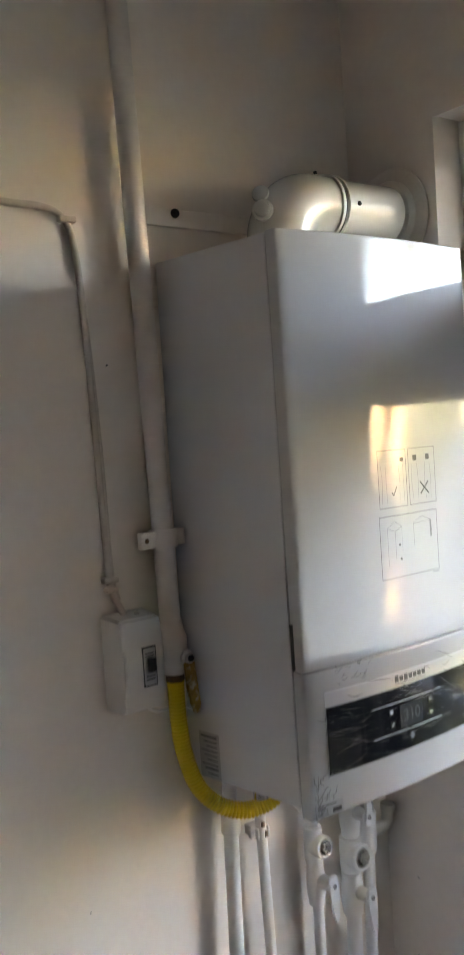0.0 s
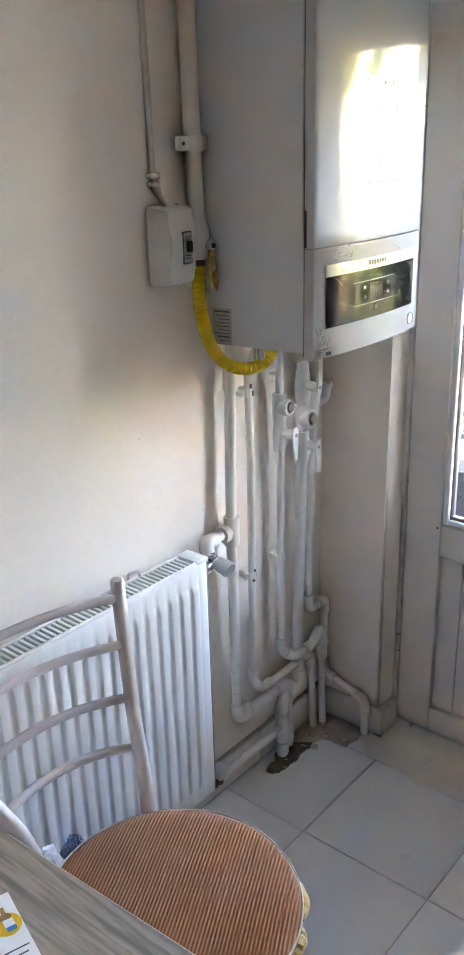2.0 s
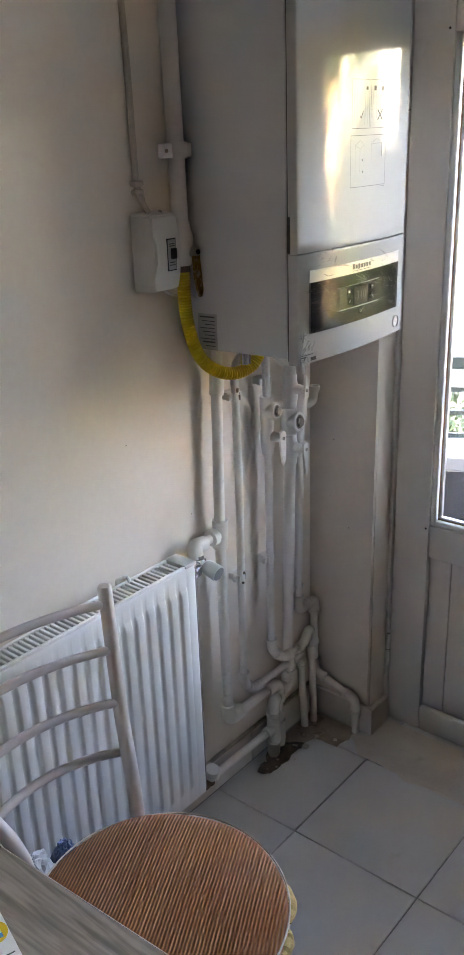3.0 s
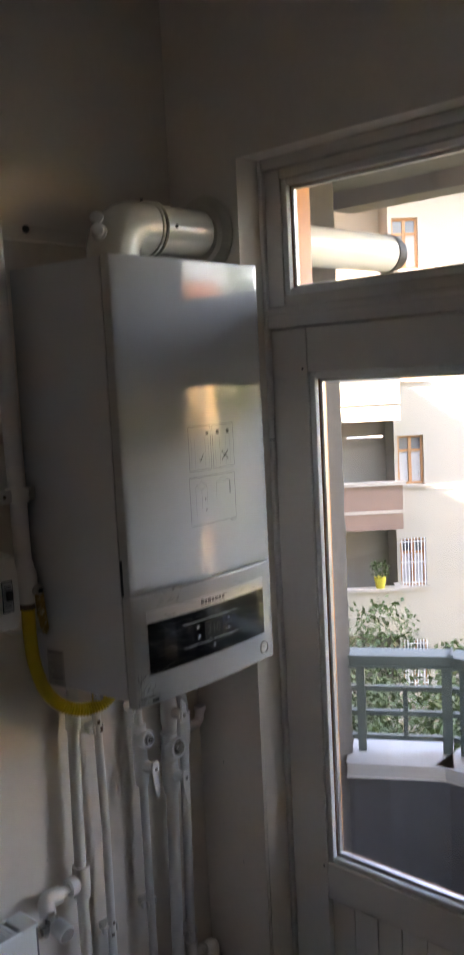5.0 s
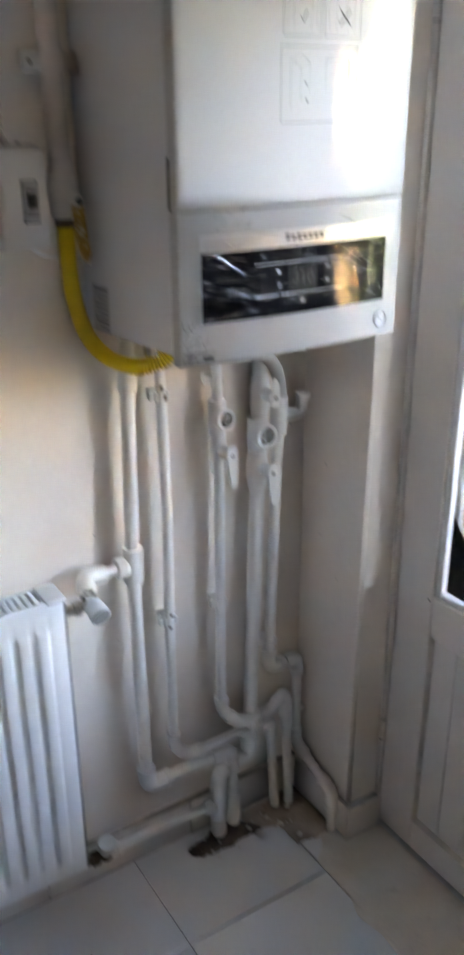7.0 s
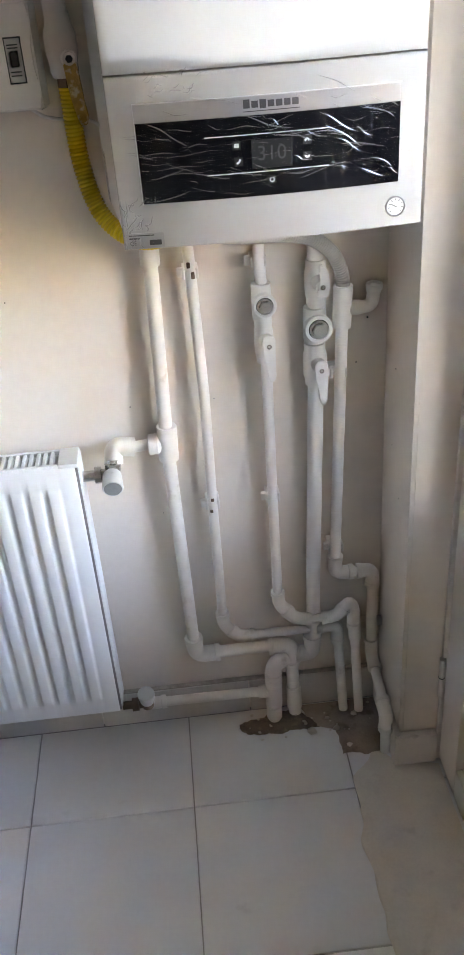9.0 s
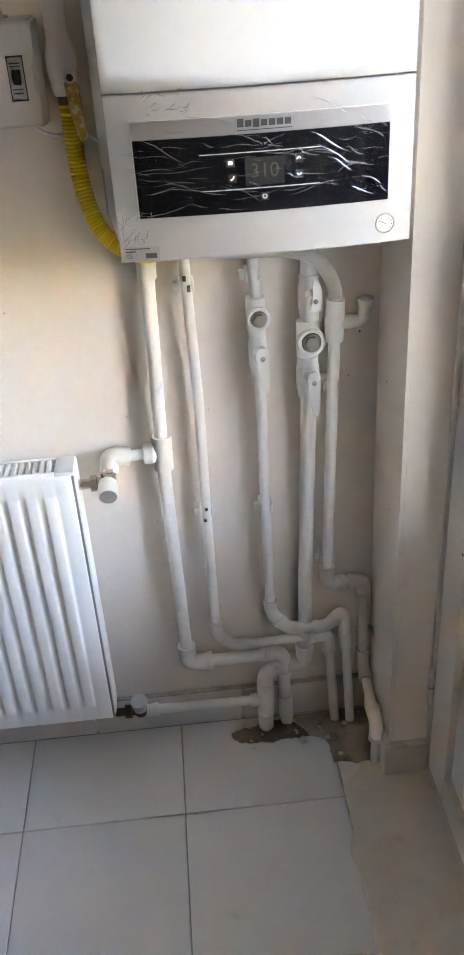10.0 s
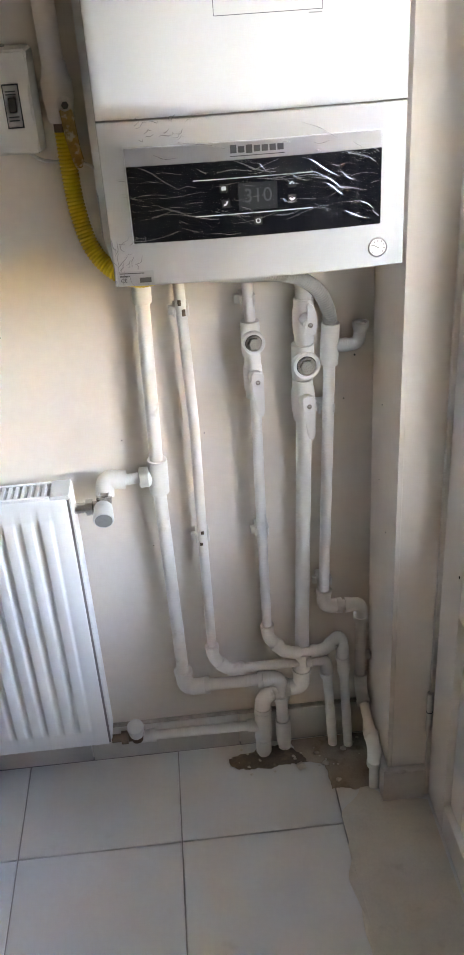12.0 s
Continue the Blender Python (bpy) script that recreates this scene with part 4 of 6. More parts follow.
def hanging_rail():
    r = thing("mounting_rail", (1.08, WY, 2.10), "painted steel mounting rail above the boiler", "bracket")
    rail = part("rail", box((0.985, WY - 0.010, 2.083), (1.20, WY - 0.001, 2.112), 0.002), M_WALL, r)
    part("screw", turned((1.042, WY - 0.010, 2.105), (0, -1, 0), [(0, 0.008), (0.004, 0.007), (0.005, 0.003)], 12), M_SEAM, r)


hanging_rail()


# ---- gas line ----
def gas_line():
    g = thing("gas_pipe", (0.955, WY, 1.36), "cream painted steel gas pipe clamped to the wall", "gas pipe")
    y = 1.332
    part("riser", tube([(0.963, y, 1.372), (0.944, y, 2.462)], 0.0168, segs=20), M_GASPIPE, g)
    part("elbow", rings(fillet([(0.944, y, 2.440), (0.9435, y, 2.484), (0.895, y, 2.485)], 0.026), [0.021] * 9, 20), M_GASPIPE, g)
    part("overhead_run", tube([(0.91, y, 2.485), (BACK_X + 0.002, y, 2.50)], 0.0168, segs=20), M_GASPIPE, g)
    c = part("clamp", turned((0.9597, y, 1.568), (0, 0, 1), [(0, 0.0215), (0.002, 0.0225), (0.028, 0.0225), (0.030, 0.0215)], 24), M_GASPIPE, g)
    part("clamp_ear", box((0.914, y - 0.010, 1.570), (0.944, y + 0.004, 1.596), 0.002), M_GASPIPE, c)
    part("clamp_ear", box((0.975, y - 0.010, 1.570), (0.995, y + 0.004, 1.596), 0.002), M_GASPIPE, c)
    part("clamp_screw", turned((0.9235, y - 0.010, 1.583), (0, -1, 0), [(0, 0.004), (0.002, 0.003)], 12), M_BROWN, c)
    v = part("gas_valve", turned((0.963, y, 1.365), (0, 0, 1), [(0, 0.018), (0.008, 0.021), (0.018, 0.021), (0.034, 0.0235), (0.058, 0.0235), (0.07, 0.0195), (0.085, 0.0175)], 24), M_GASPIPE, g, "painted gas shut-off valve")
    part("valve_stem", turned((0.972, y - 0.016, 1.392), (0.12, -1, 0), [(0, 0.012), (0.010, 0.012), (0.012, 0.009), (0.016, 0.009)], 14), M_GASPIPE, v)
    part("stem_nut", turned((0.974, y - 0.031, 1.392), (0.12, -1, 0), [(0, 0.0055), (0.004, 0.0055)], 6), M_DARK, v)
    lv = prism([(0.964, 1.386), (0.984, 1.386), (0.9875, 1.335), (0.991, 1.312), (0.987, 1.301), (0.978, 1.301), (0.974, 1.312), (0.9675, 1.345)], 'y', y - 0.030, y - 0.024)
    bmesh.ops.bevel(lv, geom=list(lv.edges), offset=0.0015, segments=2, affect='EDGES')
    part("lever", lv, M_RUST, v, "rusted yellow valve lever")
    part("nut", turned((0.9635, y, 1.352), (0, 0, 1), [(0, 0.0150), (0.014, 0.0150)], 6), M_BROWN, g)
    h = thing("gas_hose", (0.963, y, 1.352), "bright yellow corrugated gas hose below the boiler", "hose")
    part("hose", ribbed([(0.9635, y, 1.353), (0.964, y, 1.29), (0.968, y - 0.004, 1.235), (0.982, y - 0.015, 1.178), (1.010, y - 0.032, 1.143), (1.048, y - 0.053, 1.129), (1.086, y - 0.070, 1.138), (1.104, y - 0.078, 1.160), (1.108, y - 0.080, 1.182)], 0.0142, 0.0022, 0.0058), M_YELLOW, h, smooth=80)


gas_line()


# ---- electric box and cables ----
def breaker_box():
    b = thing("breaker_box", (0.895, WY, 1.32), "cream plastic breaker box with one switch", "switch box")
    x0, x1, z0, z1, y0 = 0.852, 0.931, 1.322, 1.474, 1.300
    own = bmesh.new()
    bmesh.ops.create_cube(own, size=1)
    bmesh.ops.subdivide_edges(own, edges=list(own.edges), cuts=4, use_grid_fill=True)
    for v in own.verts:
        u, w, d = v.co.x * 2, v.co.z * 2, v.co.y + 0.5
        fr = 1 - d
        v.co = Vector(((x0 + x1) / 2 + u * (x1 - x0) / 2 * (1 - 0.10 * fr), WY - 0.001 - (WY - 0.001 - y0) * fr * (1 - 0.10 * w * w * w * w - 0.05 * w * w), (z0 + z1) / 2 + w * (z1 - z0) / 2 * (1 - 0.05 * fr)))
    sharp = [e for e in own.edges if len(e.link_faces) == 2 and e.calc_face_angle(0) > radians(40)]
    bmesh.ops.bevel(own, geom=sharp, offset=0.004, segments=3, affect='EDGES')
    part("cover", own, M_BOXPL, b, smooth=50)
    w = part("breaker_window", box((0.888, y0 - 0.0022, 1.367), (0.909, y0 + 0.004, 1.424), 0.0008), M_LABEL, b, "grey breaker face")
    part("window_edge", box((0.8865, y0 - 0.0012, 1.365), (0.9105, y0 + 0.002, 1.426)), M_SEAM, b)
    t = part("toggle", box((0.8935, y0 - 0.010, 1.388), (0.9045, y0 - 0.002, 1.408), 0.0015), M_DARK, w, "black toggle")
    for z in (1.416, 1.412, 1.381, 1.376):
        part("print_bar", box((0.8905, y0 - 0.0027, z - 0.0009), (0.9055, y0 - 0.0021, z + 0.0009)), M_INK, w)
    part("cover_screw", turned((0.894, WY - 0.045, 1.475), (0, -0.3, 1), [(0, 0.004), (0.002, 0.004), (0.003, 0.002)], 12), M_CHROME, b)
    c = thing("power_cable", (0.862, WY, 1.475), "painted cable running down the wall to the box", "cable")
    y = WY - 0.006
    part("cable", tube(smooth_line([(0.30, y, 2.112), (0.55, y, 2.106), (0.74, y, 2.096), (0.8100, y, 2.094), (0.8420, y, 2.078), (0.8560, y, 2.035), (0.8630, y, 1.93), (0.8680, y, 1.75), (0.8705, y, 1.60), (0.8720, y - 0.002, 1.52), (0.8780, y - 0.012, 1.49), (0.8840, y - 0.018, 1.472)], 8), 0.0055, segs=10), M_CABLE, c)
    part("cable", tube(smooth_line([(0.8530, y, 2.03), (0.8660, y, 1.93), (0.8745, y, 1.75), (0.8770, y, 1.60), (0.8790, y, 1.53), (0.8820, y - 0.01, 1.495)], 8), 0.003, segs=8), M_CABLE, c)
    for x, z, w in ((0.845, 2.078, 0.014), (0.8725, 1.527, 0.013), (0.8735, 1.512, 0.011)):
        part("cable_clip", box((x - w, WY - 0.016, z - 0.005), (x + w, WY - 0.001, z + 0.005), 0.003), M_CABLE, c)
    wv = thing("white_wire", (0.93, WY, 1.32), "thin white wire from the box to the boiler", "cable")
    part("wire", tube(smooth_line([(0.905, 1.335, 1.325), (0.925, 1.335, 1.312), (0.955, 1.345, 1.305), (0.985, 1.345, 1.302), (1.006, 1.335, 1.288), (1.018, 1.32, 1.25), (1.03, 1.31, 1.17)], 8), 0.0028, segs=8), M_BEAD, wv)


breaker_box()


# ---- heating pipes under the boiler ----
PY = 1.334


def socket(a, b, r, parent, material=M_PIPE, name="socket"):
    """A thicker welded socket from a to b."""
    a, b = Vector(a), Vector(b)
    d = (b - a).length
    return part(name, turned(a, b - a, [(0, r * 0.985), (0.0015, r), (d - 0.0015, r), (d, r * 0.985)], 20), material, parent)


def elbow(points, r, parent, material=M_PIPE, name="elbow"):
    pts = fillet(points, r * 1.5, 8)
    pts.insert(1, pts[0].lerp(pts[1], min(0.9, 0.010 / max((pts[1] - pts[0]).length, 1e-6))))
    pts.insert(2, pts[1].lerp(pts[2], 0.08))
    pts.insert(len(pts) - 1, pts[-1].lerp(pts[-2], min(0.9, 0.010 / max((pts[-2] - pts[-1]).length, 1e-6))))
    pts.insert(len(pts) - 2, pts[-2].lerp(pts[-3], 0.08))
    radii = [r * 1.10] * 2 + [r] * (len(pts) - 4) + [r * 1.10] * 2
    return part(name, rings(pts, radii, 20), material, parent, smooth=30)


def clip(x, z, r, parent, material=M_PIPE):
    """A plastic pipe clip on the wall."""
    c = part("clip", box((x - r - 0.003, PY + r * 0.4, z - 0.009), (x + r + 0.003, WY - 0.001, z + 0.009), 0.002), material, parent)
    for s in (-1, 1):
        jaw = box((x + s * (r + 0.001) - 0.0022, PY - r * 0.75, z - 0.009), (x + s * (r + 0.001) + 0.0022, PY + r * 0.6, z + 0.009), 0.0012)
        part("jaw", jaw, material, c)
    part("tab", box((x - r - 0.012, PY - 0.001, z - 0.007), (x - r - 0.001, PY + 0.009, z + 0.009), 0.002), material, c)


def lever_valve(x, y, z, r, parent, up=False):
    """A white ball valve with a flat lever."""
    v = part("ball_valve", turned((x, PY, z - 0.042), (0, 0, 1), [(0, r * 1.35), (0.012, r * 1.4), (0.018, r * 1.55), (0.03, r * 1.58), (0.045, r * 1.58), (0.058, r * 1.55), (0.066, r * 1.4), (0.08, r * 1.4)], 22), M_PPR, parent, "white plastic ball valve", smooth=50)
    part("neck", turned((x + 0.002, PY - r * 1.4, z + 0.004), (0, -1, 0), [(0, 0.013), (0.012, 0.012), (0.025, 0.010)], 16), M_PPR, v)
    s = 1 if up else -1
    yy = PY - r * 1.4 - 0.024
    ox, oz = x + 0.004, z + 0.004
    outl = [(-0.0115, 0.012), (-0.007, 0.019), (0.007, 0.019), (0.0115, 0.012), (0.0105, -0.014), (0.0105, -0.058), (0.006, -0.068), (0.0, -0.068), (-0.004, -0.058), (-0.0095, -0.014)]
    if up:
        outl = [(-0.011, -0.018), (0.009, -0.018), (0.012, 0.0), (0.010, 0.024), (0.002, 0.036), (-0.004, 0.040), (-0.006, 0.030), (-0.003, 0.02), (-0.006, 0.012), (-0.004, 0.004), (-0.009, -0.006)]
    lv = prism([(ox + u, oz + w) for u, w in outl], 'y', yy - 0.006, yy)
    bmesh.ops.bevel(lv, geom=list(lv.edges), offset=0.0018, segments=2, affect='EDGES')
    l = part("lever", lv, M_PPR, v, smooth=40)
    part("lever_screw", turned((ox, yy - 0.006, oz), (0, -1, 0), [(-0.001, 0.0042), (0.0015, 0.0042), (0.0015, 0.0026), (0, 0.0024)], 12), M_CHROME, l)


def strainer(x, z, r, parent):
    """A boss facing the room, slightly downward, with a hexagon plug."""
    ax = Vector((0.03, -1, 0.10)).normalized()
    base = Vector((x + 0.002, PY - 0.004, z - 0.002))
    b = part("strainer_body", turned((x, PY, z - 0.032), (0, 0, 1), [(0, r * 1.35), (0.008, r * 1.45), (0.05, r * 1.45), (0.064, r * 1.4)], 20), M_PPR, parent, "white plastic filter body")
    R = r * 1.72
    part("boss", turned(base, ax, [(0, R * 0.95), (0.016, R), (0.024, R), (0.026, R * 0.94), (0.026, R * 0.74), (0.020, R * 0.72)], 28), M_PPR, b)
    # The recess round the plug is darkened with a dark-coloured ring.
    part("dark_ring", turned(base + ax * 0.0185, ax, [(0, R * 0.78), (0.003, R * 0.78)], 28), M_SEAM, b)
    part("plug", turned(base + ax * 0.020, ax, [(0, R * 0.68), (0.006, R * 0.68), (0.0075, R * 0.62)], 28), M_CHROME, b, "steel plug")
    part("hexagon", turned(base + ax * 0.026, ax, [(0, R * 0.52), (0.006, R * 0.52), (0.0072, R * 0.46)], 6), M_CHROME, b, smooth=15)


def pipes():
    # flow to the radiators
    a = thing("heating_pipe", (1.055, WY, 0.0), "white painted heating pipe with a branch to the radiator", "pipe", "pipes under the boiler")
    part("pipe_run", tube([(1.0555, PY - 0.004, 1.176), (1.054, PY, 1.10), (1.045, PY, 0.72), (1.051, PY, 0.215)], 0.0126, 0.02, 18), M_PIPE, a)
    socket((1.0535, PY, 1.072), (1.0547, PY - 0.002, 1.118), 0.0164, a)
    socket((1.0475, PY, 0.770), (1.0455, PY, 0.700), 0.0187, a, name="tee")
    part("tee_branch", turned((1.046, PY, 0.735), (-1, 0, 0), [(0.005, 0.010), (0.018, 0.0195), (0.034, 0.0195), (0.036, 0.015)], 20), M_PIPE, a)
    part("branch_run", tube([(1.012, PY, 0.735), (0.965, PY - 0.004, 0.734)], 0.0105, segs=16), M_PIPE, a)
    elbow([(1.051, PY, 0.255), (1.052, PY, 0.205), (1.105, PY, 0.206)], 0.0177, a)
    part("pipe_run", tube([(1.09, PY, 0.206), (1.235, PY, 0.2075)], 0.0132, segs=18), M_PIPE, a)
    elbow([(1.21, PY, 0.207), (1.258, PY - 0.002, 0.208), (1.259, PY - 0.002, 0.15)], 0.0177, a)
    part("pipe_run", tube([(1.259, PY - 0.002, 0.17), (1.262, PY - 0.004, 0.0)], 0.0137, segs=18), M_PIPE, a)
    socket((1.2605, PY - 0.003, 0.085), (1.2615, PY - 0.004, 0.02), 0.0168, a)
    # cold water
    b = thing("water_pipe", (1.117, WY, 0.0), "white painted water pipe bending behind the others", "pipe", "pipes under the boiler")
    part("pipe_run", tube([(1.116, 1.30, 1.165), (1.1165, PY, 1.12), (1.122, PY, 0.83), (1.1185, PY, 0.59), (1.1175, PY, 0.29)], 0.0096, 0.02, 16), M_PIPE, b)
    elbow([(1.1175, PY, 0.315), (1.118, PY, 0.281), (1.138, PY - 0.003, 0.259)], 0.0132, b)
    elbow([(1.130, PY - 0.002, 0.268), (1.148, PY - 0.004, 0.248), (1.182, PY - 0.005, 0.248)], 0.0132, b)
    part("pipe_run", tube([(1.17, PY - 0.005, 0.248), (1.34, PY - 0.008, 0.252)], 0.0100, segs=16), M_PIPE, b)
    elbow([(1.315, PY - 0.008, 0.2515), (1.359, PY - 0.008, 0.254), (1.3605, PY - 0.008, 0.205)], 0.0137, b)
    part("pipe_run", tube([(1.3605, PY - 0.008, 0.22), (1.372, PY - 0.012, 0.0)], 0.0105, segs=16), M_PIPE, b)
    clip(1.1175, 1.052, 0.0105, b)
    for x, z, h in ((1.1165, 1.068, 0.010), (1.1225, 1.050, 0.012), (1.1200, 0.604, 0.007), (1.1165, 0.578, 0.006)):
        part("bare_patch", box((x - 0.004, PY - 0.0108, z - h / 2), (x + 0.002, PY - 0.0060, z + h / 2), 0.001), M_DIRT, b, "chipped paint with brown dirt")
    clip(1.1185, 0.59, 0.0105, b)
    # hot water with filter and valve
    c = thing("water_pipe", (1.235, WY, 0.0), "white water pipe with a filter and a lever valve", "pipe", "pipes under the boiler")
    part("pipe_run", tube([(1.231, 1.318, 1.165), (1.231, PY, 1.14), (1.2375, PY, 0.95), (1.236, PY, 0.60), (1.2365, PY, 0.33)], 0.0098, 0.01, 16), M_PPR, c)
    strainer(1.2340, 0.991, 0.0118, c)
    lever_valve(1.2350, PY, 0.921, 0.0108, c)
    clip(1.2315, 1.062, 0.0105, c)
    clip(1.236, 0.592, 0.0105, c)
    elbow([(1.2365, PY, 0.355), (1.2370, PY, 0.320), (1.260, PY - 0.006, 0.298)], 0.0132, c)
    elbow([(1.250, PY - 0.004, 0.306), (1.272, PY - 0.010, 0.283), (1.304, PY - 0.014, 0.283)], 0.0137, c)
    part("pipe_run", tube([(1.29, PY - 0.013, 0.283), (1.345, PY - 0.017, 0.285)], 0.0098, segs=16), M_PIPE, c)
    elbow([(1.325, PY - 0.016, 0.284), (1.352, PY - 0.018, 0.286), (1.376, PY - 0.02, 0.310)], 0.0135, c)
    elbow([(1.366, PY - 0.019, 0.300), (1.385, PY - 0.02, 0.322), (1.392, PY - 0.02, 0.300), (1.393, PY - 0.02, 0.255)], 0.0137, c)
    part("pipe_run", tube([(1.393, PY - 0.02, 0.28), (1.406, PY - 0.02, 0.0)], 0.0102, segs=16), M_PIPE, c)
    socket((1.3935, PY - 0.02, 0.262), (1.3955, PY - 0.02, 0.222), 0.0135, c)
    # return with two valves
    d = thing("heating_pipe", (1.325, WY, 0.0), "white heating return pipe with filter and two valves", "pipe", "pipes under the boiler")
    part("pipe_run", tube([(1.328, 1.318, 1.165), (1.3285, PY, 1.13), (1.328, PY, 0.93), (1.3065, PY, 0.21)], 0.0145, 0.01, 18), M_PPR, d)
    lever_valve(1.3285, PY, 1.018, 0.0125, d, up=True)
    strainer(1.3250, 0.940, 0.0142, d)
    lever_valve(1.3240, PY, 0.868, 0.0135, d)
    elbow([(1.3070, PY, 0.225), (1.3055, PY, 0.176), (1.268, PY, 0.176)], 0.0185, d)
    socket((1.309, PY, 0.272), (1.3075, PY, 0.222), 0.0185, d)
    # condensate drain
    e = thing("drain_pipe", (1.36, WY, 0.0), "white condensate drain pipe stepping along the corner", "pipe", "pipes under the boiler")
    part("pipe_run", tube([(1.3745, PY, 0.99), (1.357, PY, 0.40)], 0.0109, segs=16), M_PPR, e)
    socket((1.3752, PY, 1.006), (1.3722, PY, 0.93), 0.0166, e, M_PPR, "tee")
    part("tee_branch", turned((1.374, PY, 0.963), (1, 0, 0.02), [(0.0, 0.0125), (0.030, 0.0125), (0.031, 0.0115)], 18), M_PPR, e)
    elbow([(1.396, PY, 0.963), (1.425, PY - 0.002, 0.964), (1.428, PY - 0.004, 1.0)], 0.0114, e, M_PPR)
    part("open_mouth", turned((1.428, PY - 0.004, 0.995), (0, 0, 1), [(0, 0.0145), (0.010, 0.0145), (0.010, 0.0115), (0.002, 0.011)], 18), M_PPR, e)
    clip(1.3655, 0.845, 0.012, e, M_PPR)
    clip(1.3585, 0.455, 0.012, e, M_PPR)
    elbow([(1.358, PY, 0.432), (1.3565, PY, 0.388), (1.395, PY, 0.386)], 0.0147, e)
    part("pipe_run", tube([(1.38, PY, 0.387), (1.425, PY, 0.386)], 0.0109, segs=16), M_PIPE, e)
    elbow([(1.402, PY, 0.386), (1.434, PY, 0.386), (1.4355, PY, 0.345)], 0.0147, e)
    part("pipe_run", tube([(1.4355, PY, 0.36), (1.4365, PY, 0.17)], 0.0109, segs=16), M_PIPE, e)
    elbow([(1.4365, PY, 0.195), (1.4367, PY - 0.002, 0.152), (1.437, PY - 0.04, 0.140)], 0.0141, e)
    part("pipe_run", tube([(1.437, PY - 0.03, 0.143), (1.438, 1.215, 0.112)], 0.0109, segs=16), M_PIPE, e)
    elbow([(1.438, 1.232, 0.116), (1.438, 1.196, 0.108), (1.438, 1.194, 0.062)], 0.0150, e)
    part("pipe_run", tube([(1.438, 1.194, 0.07), (1.438, 1.192, 0.0)], 0.0111, segs=16), M_PIPE, e)
    part("clip", box((1.426, PY - 0.003, 0.232), (WX - 0.001, PY + 0.012, 0.25), 0.002), M_PIPE, e)
    # low return from the radiator
    f = thing("heating_pipe", (1.213, WY, 0.0), "white radiator return pipe with a floor tee", "pipe", "pipes under the boiler")
    part("pipe_run", tube([(1.213, PY - 0.02, 0.0), (1.216, PY - 0.018, 0.15)], 0.0137, segs=18), M_PIPE, f)
    socket((1.2135, PY - 0.02, 0.052), (1.2155, PY - 0.018, 0.130), 0.0187, f, name="tee")
    socket((1.213, PY - 0.02, 0.012), (1.2135, PY - 0.02, 0.048), 0.0173, f)
    elbow([(1.2155, PY - 0.018, 0.132), (1.217, PY - 0.017, 0.168), (1.25, PY - 0.008, 0.178)], 0.0177, f)
    part("pipe_run", tube([(1.20, PY - 0.019, 0.092), (0.948, PY - 0.012, 0.0885)], 0.0107, segs=16), M_PIPE, f)
    socket((1.204, PY - 0.019, 0.092), (1.180, PY - 0.018, 0.0915), 0.0150, f)
    elbow([(0.975, PY - 0.012, 0.0888), (0.940, PY - 0.014, 0.0885), (0.936, PY - 0.02, 0.112)], 0.0137, f)
    # grey condensate hose
    h = thing("condensate_hose", (1.374, PY, 1.0), "grey corrugated condensate hose into the drain pipe", "hose")
    part("hose", ribbed([(1.13, 1.225, 1.166), (1.165, 1.235, 1.140), (1.21, 1.255, 1.128), (1.265, 1.28, 1.118), (1.315, 1.300, 1.102), (1.352, 1.318, 1.070), (1.371, 1.330, 1.030), (1.375, PY, 0.995)], 0.0126, 0.0016, 0.0048), M_GREYHOSE, h, smooth=80)


pipes()


